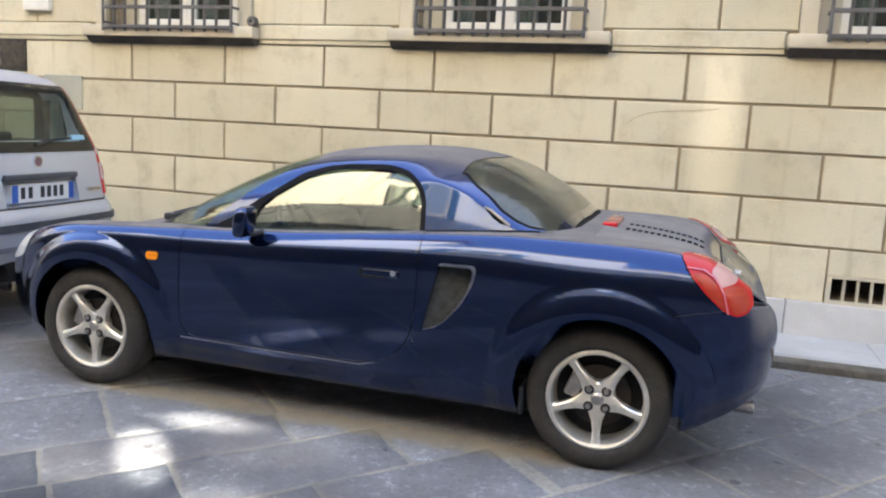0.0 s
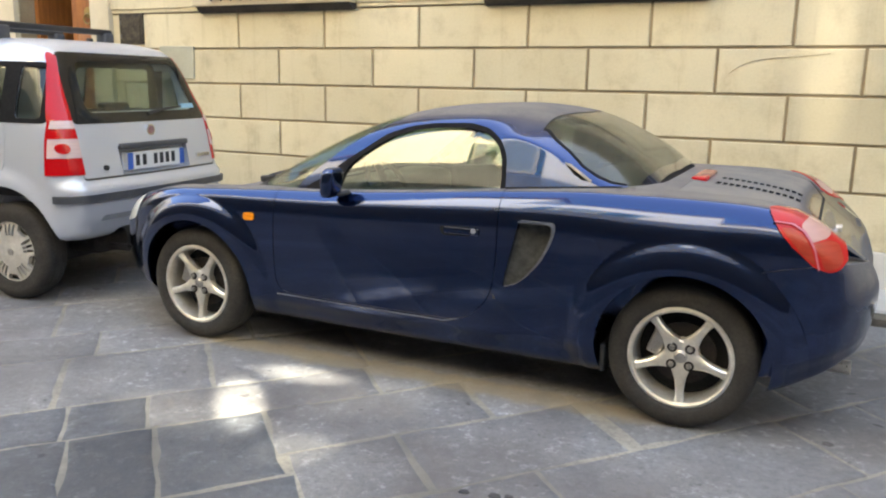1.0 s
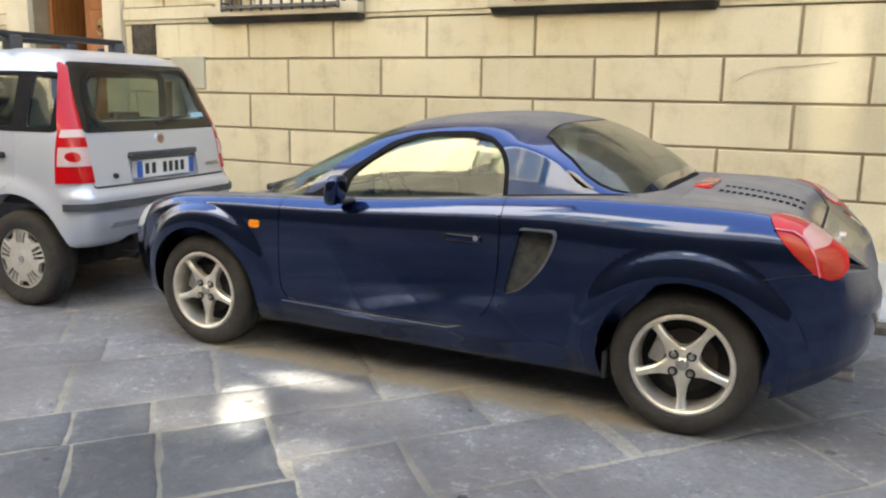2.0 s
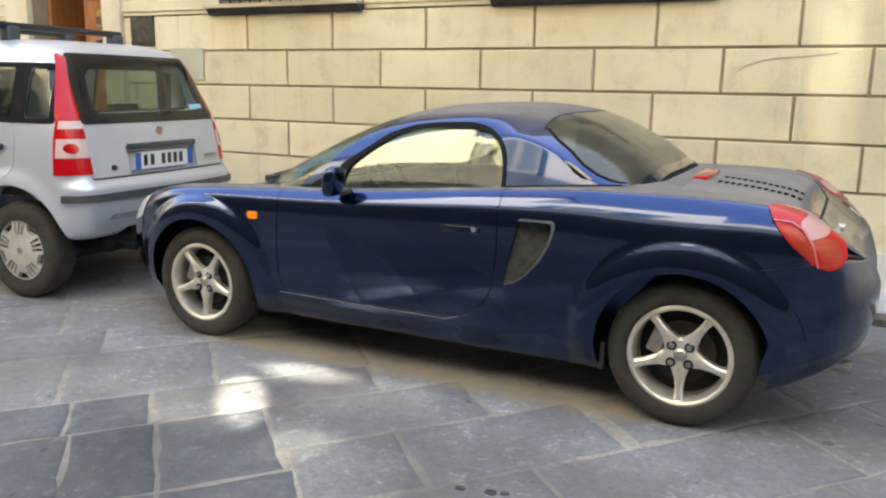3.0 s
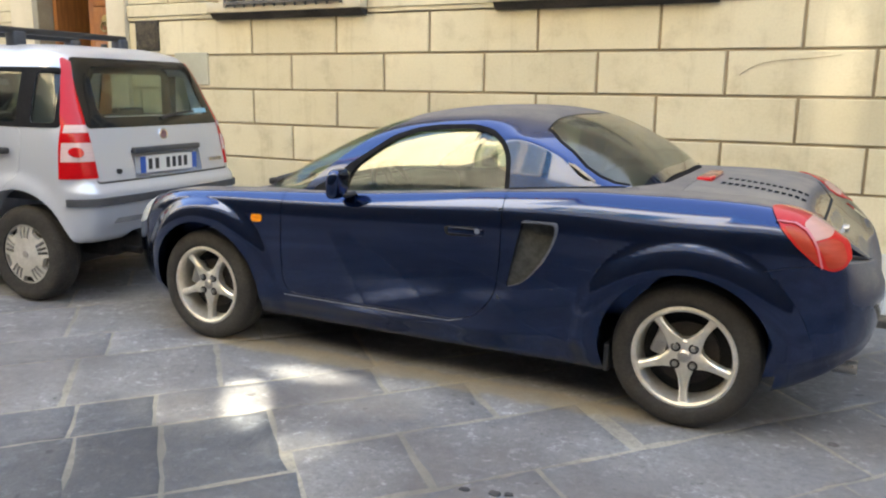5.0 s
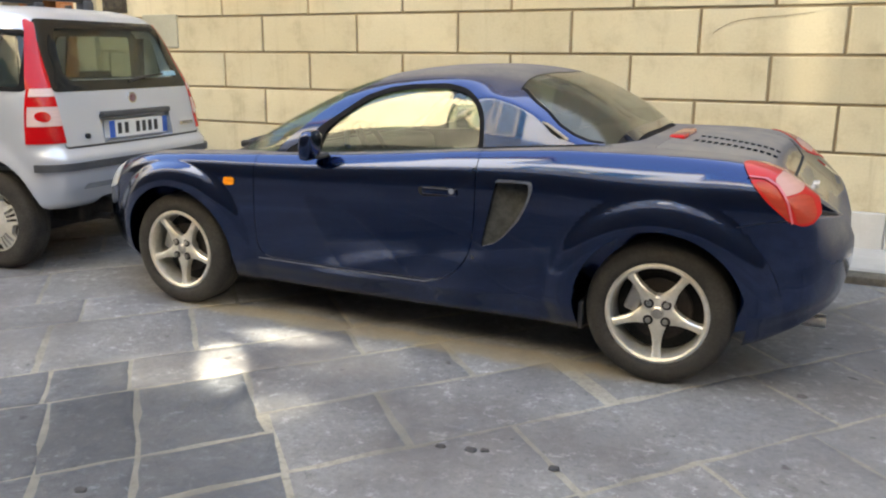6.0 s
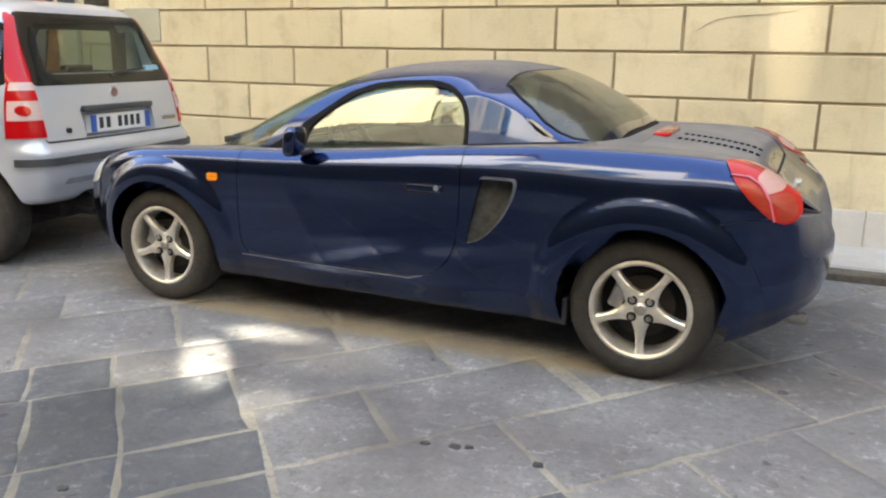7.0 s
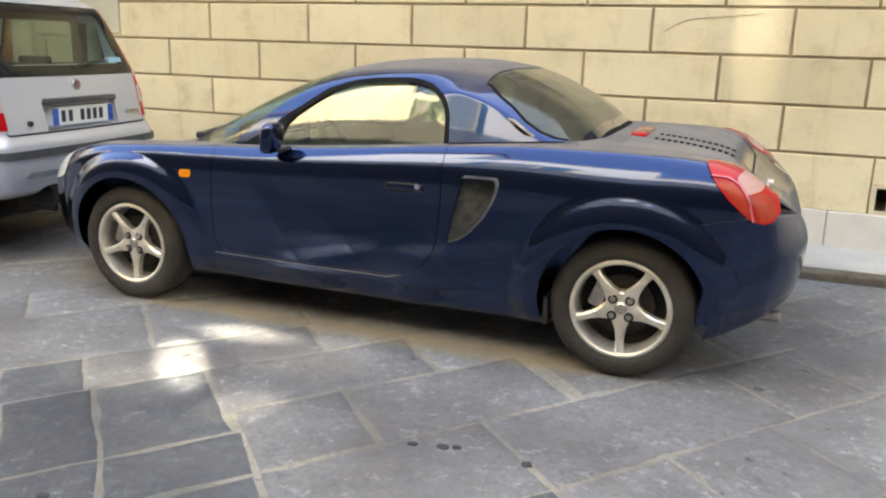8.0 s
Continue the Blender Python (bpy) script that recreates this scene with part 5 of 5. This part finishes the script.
def hatch_wheel(x, y, outward):
    # dark core colour stands for the shade behind the cover slots
    wheel = part("wheel", lathe([(0.001, -0.03), (0.175, -0.03), (0.185, 0.06), (0.001, 0.06)], 40), SOOT_SHADE, hatchback)
    wheel.matrix_parent_inverse = base
    wheel.matrix_basis = Matrix.Translation((x, y, 0.295)) @ pose(0, 0, 0, 0, 0, 0 if outward < 0 else 180)
    k = 0.295 / 0.293
    part("tyre", lathe([(r * k if r > 0.21 else 0.185, d * 0.84) for r, d in TYRE], 80), RUBBER, wheel)
    cover = lathe([(0.001, -0.078), (0.03, -0.078), (0.045, -0.073), (0.075, -0.074), (0.125, -0.077), (0.165, -0.070), (0.184, -0.066), (0.190, -0.060), (0.190, -0.045), (0.001, -0.050)], 72)
    holes = []
    for g in range(5):
        for o in (-12, 0, 12):
            holes.append(moved(box(0.098, 0.170, -0.2, 0.0, -0.0085, 0.0085, 0.004, 1), pose(0, 0, 0, 0, -(90 + 72 * g + o), 0)))
        holes.append(moved(prism(rounded([(0.138, -0.030), (0.174, -0.046), (0.174, 0.046), (0.138, 0.030)], 0.01, 3), "y", -0.2, 0.0), pose(0, 0, 0, 0, -(90 + 36 + 72 * g), 0)))
    part("wheel_cover", minus(cover, *holes), COVER, wheel, "scuffed silver plastic wheel cover")
    part("cover_badge", lathe([(0.001, -0.082), (0.020, -0.082), (0.022, -0.07), (0.001, -0.07)], 28), STEEL, wheel)
    return wheel


for x in (-2.74, -5.04):
    for s in (-1, 1):
        hatch_wheel(x, PY + s * 0.640, s)

# it stands a little askew to the kerb, its nose towards the middle of the street
hatchback.scale = (1.0, 1.05, 1.0)
hatchback.rotation_euler = (0, 0, radians(5.0))
hatchback.location = (-3.942, -0.096, 0)


# ---- pieces of wall and street ----
def block_mesh(x0, x1, z0, z1, y0=0.0, depth=0.016, c=0.006):
    """A stucco block with chamfered edges; its face stands proud of the joints."""
    verts = [(x0, y0 + depth, z0), (x1, y0 + depth, z0), (x1, y0 + depth, z1), (x0, y0 + depth, z1),
             (x0 + 0.001, y0 + c, z0 + 0.001), (x1 - 0.001, y0 + c, z0 + 0.001), (x1 - 0.001, y0 + c, z1 - 0.001), (x0 + 0.001, y0 + c, z1 - 0.001),
             (x0 + c, y0, z0 + c), (x1 - c, y0, z0 + c), (x1 - c, y0, z1 - c), (x0 + c, y0, z1 - c)]
    faces = [(8, 9, 10, 11)]
    for a in (0, 4):
        faces += [(a + i, a + (i + 1) % 4, a + 4 + (i + 1) % 4, a + 4 + i) for i in range(4)]
    return data_mesh(verts, faces)


EVEN = [-13.3 + 0.93 * k for k in range(11)] + [-2.675, -1.734, -0.839, 0.051, 0.935] + [1.82 + 0.887 * k for k in range(10)]
ODD = [-13.7 + 0.92 * k for k in range(11)] + [-3.105, -2.20, -1.315, -0.41, 0.483] + [1.393 + 0.90 * k for k in range(10)]
rng = random.Random(11)
UPPER = [-13.0, -11.5, -10.0, -8.5, -7.0, -4.1, -1.317, 1.569, 4.2, 5.7, 7.2, 8.7]
COURSES = ((0.318, 0.690, None), (0.690, 0.993, EVEN), (0.993, 1.2965, ODD), (1.2965, 1.5997, EVEN), (1.5997, 1.922, ODD), (2.070, 2.452, UPPER), (2.452, 2.834, UPPER))
gaps = [(-6.30, -4.62)]
for z0, z1, joints in COURSES:
    edges = joints or [-13.3, -10.9, -8.6, -6.35, -3.9, -1.5, 0.9, 2.40, 3.16, 5.5, 8.0]
    for a, b in zip(edges[:-1], edges[1:]):
        spans = [(a + 0.009, b - 0.009)]
        cuts = list(gaps)
        if z0 > 2.0:
            cuts += [(cx - 0.752, cx + 0.752) for cx in (-2.70, 0.06, 2.81)]
        if joints is None:
            cuts += [(2.40, 3.16)]
        for c0, c1 in cuts:
            nxt = []
            for s0, s1 in spans:
                if c1 <= s0 or c0 >= s1:
                    nxt.append((s0, s1))
                else:
                    nxt += [(s0, c0)] if s0 < c0 - 0.02 else []
                    nxt += [(c1, s1)] if s1 > c1 + 0.02 else []
            spans = nxt
        for s0, s1 in spans:
            part("block", block_mesh(s0, s1, z0 + 0.008, z1 - 0.008, 0.002 * rng.random()), STUCCO, wall, angle=20)
for s0, s1, z0, z1 in ((2.40, 3.16, 0.318, 0.325), (2.40, 3.16, 0.515, 0.683)):
    part("block", block_mesh(s0, s1, z0, z1), STUCCO, wall, angle=20)


def clip(poly, nx, ny, d):
    """The part of a polygon with nx x + ny y <= d."""
    out = []
    for i in range(len(poly)):
        p, q = poly[i - 1], poly[i]
        fp, fq = nx * p[0] + ny * p[1] - d, nx * q[0] + ny * q[1] - d
        if (fp <= 0) != (fq <= 0):
            t = fp / (fp - fq)
            out.append((p[0] + t * (q[0] - p[0]), p[1] + t * (q[1] - p[1])))
        if fq <= 0:
            out.append(q)
    return out


def slab_mesh(poly, tilt):
    """A worn paving stone: rounded edge, slightly hollow and uneven top."""
    n = len(poly)
    cx, cy = sum(p[0] for p in poly) / n, sum(p[1] for p in poly) / n
    rings = []
    for inset, drop in ((0.0, 0.030), (0.001, 0.007), (0.010, 0.001), (0.05, 0.0)):
        ring_pts = []
        for x, y in poly:
            d = math.hypot(x - cx, y - cy) + 1e-6
            f = max(0.2, 1 - inset * 1.3 / d)
            px, py = cx + (x - cx) * f, cy + (y - cy) * f
            ring_pts.append((px, py, road_z(py) - drop + tilt[0] * (px - cx) + tilt[1] * (py - cy) + tilt[2]))
        rings.append(ring_pts)
    verts = [v for r in rings for v in r]
    faces = []
    for k in range(3):
        faces += [(k * n + i, k * n + (i + 1) % n, (k + 1) * n + (i + 1) % n, (k + 1) * n + i) for i in range(n)]
    faces.append(tuple(range(3 * n, 4 * n)))
    return data_mesh(verts, faces)


ROWS = [11.71 - 0.47 * k for k in range(23)] + [0.72, 0.33, -0.32, -0.665, -1.085, -1.555, -2.05] + [-2.53 - 0.47 * k for k in range(22)]
SEEN = {0.72: [-1.87], 0.33: [-2.03, -1.38], -0.32: [-2.03, -1.72, -0.74], -0.665: [-2.04, -1.73, -1.30, -0.40], -1.085: [-2.07, -1.77, -1.31, -0.88, -0.065], -1.555: [-2.10, -1.82, -1.36, -0.53, 0.60, 1.06], -2.05: [-0.58, -0.11, 0.39]}
U, V = (math.cos(radians(50)), math.sin(radians(50))), (-math.sin(radians(50)), math.cos(radians(50)))
rng = random.Random(3)
far_stones = []
for hi, lo in zip(ROWS[:-1], ROWS[1:]):
    fixed = sorted(SEEN.get(hi, [rng.uniform(-0.4, 0.4)]))
    cuts = list(fixed)
    while cuts[-1] < 7.5:
        cuts.append(cuts[-1] + rng.uniform(0.72, 1.05))
    while cuts[0] > -14.5:
        cuts.insert(0, cuts[0] - rng.uniform(0.72, 1.05))
    filled = [cuts[0]]
    for c in cuts[1:]:
        gap = c - filled[-1]
        if gap > 1.35:
            k = round(gap / 0.9)
            filled += [filled[-1] + gap * (i + 1) / k for i in range(k - 1)]
        filled.append(c)
    for a, b in zip(filled[:-1], filled[1:]):
        g = 0.0042
        # one course steps aside where the stones change, and the cross joints lean a little
        lo2, hi2 = [-1.25 if v == -1.085 and b < -1.25 else v for v in (lo, hi)]
        lean = 0.10 * (hi - lo)
        quad = [(a + g - lean, lo2 + g), (b - g - lean, lo2 + g), (b - g, hi2 - g), (a + g, hi2 - g)]
        quad = [(u + rng.uniform(-0.004, 0.004), v + rng.uniform(-0.0035, 0.0035)) for u, v in quad]
        poly = [(u * U[0] + v * V[0], u * U[1] + v * V[1]) for u, v in quad]
        poly = clip(clip(clip(clip(poly, 0, 1, 1.035), 0, -1, 7.5), 1, 0, 10.0), -1, 0, 14.0)
        if len(poly) >= 3 and max(p[1] for p in poly) - min(p[1] for p in poly) > 0.08:
            ragged = []
            for p, q in zip(poly, poly[1:] + poly[:1]):
                k = max(1, round(math.hypot(q[0] - p[0], q[1] - p[1]) / 0.11))
                for i in range(k):
                    w = 0.0 if i == 0 else 0.0075
                    ragged.append((p[0] + (q[0] - p[0]) * i / k + rng.uniform(-w, w), p[1] + (q[1] - p[1]) * i / k + rng.uniform(-w, w)))
            stone = slab_mesh(ragged, (rng.uniform(-0.004, 0.004), rng.uniform(-0.004, 0.004), rng.uniform(-0.002, 0.003)))
            mx, my = sum(p[0] for p in poly) / len(poly), sum(p[1] for p in poly) / len(poly)
            if -7.0 < mx < 4.5 and my > -4.4:
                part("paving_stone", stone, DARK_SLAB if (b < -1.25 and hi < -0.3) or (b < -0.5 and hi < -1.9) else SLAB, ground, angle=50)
            else:
                far_stones.append(stone)
rest = part("far_paving_stones", joined(*far_stones), SLAB, ground, angle=50)
tagged(rest, kind="stuff")


def oil_spot(x, y, r, seed):
    """A dried drop of oil on the stones, thin and with an uneven edge."""
    rng = random.Random(seed)
    n = 14
    rim = [(x + 1.25 * r * f * math.cos(2 * math.pi * i / n), y + r * f * math.sin(2 * math.pi * i / n)) for i, f in enumerate(rng.uniform(0.72, 1.12) for k in range(n))]
    verts = [(px, py, road_z(py) + 0.0005) for px, py in rim]
    verts += [(x + (px - x) * 0.8, y + (py - y) * 0.8, road_z(py) + 0.0055) for px, py in rim]
    faces = [(i, (i + 1) % n, n + (i + 1) % n, n + i) for i in range(n)] + [tuple(range(n, 2 * n))]
    part("oil_spot", data_mesh(verts, faces), OIL, ground, "small dark dried oil spot")


for place in enumerate(((0.69, -1.67, 0.016), (0.79, -1.65, 0.020), (0.835, -1.635, 0.014), (1.08, -1.65, 0.018), (-0.17, -2.40, 0.018))):
    oil_spot(*place[1], 60 + place[0])
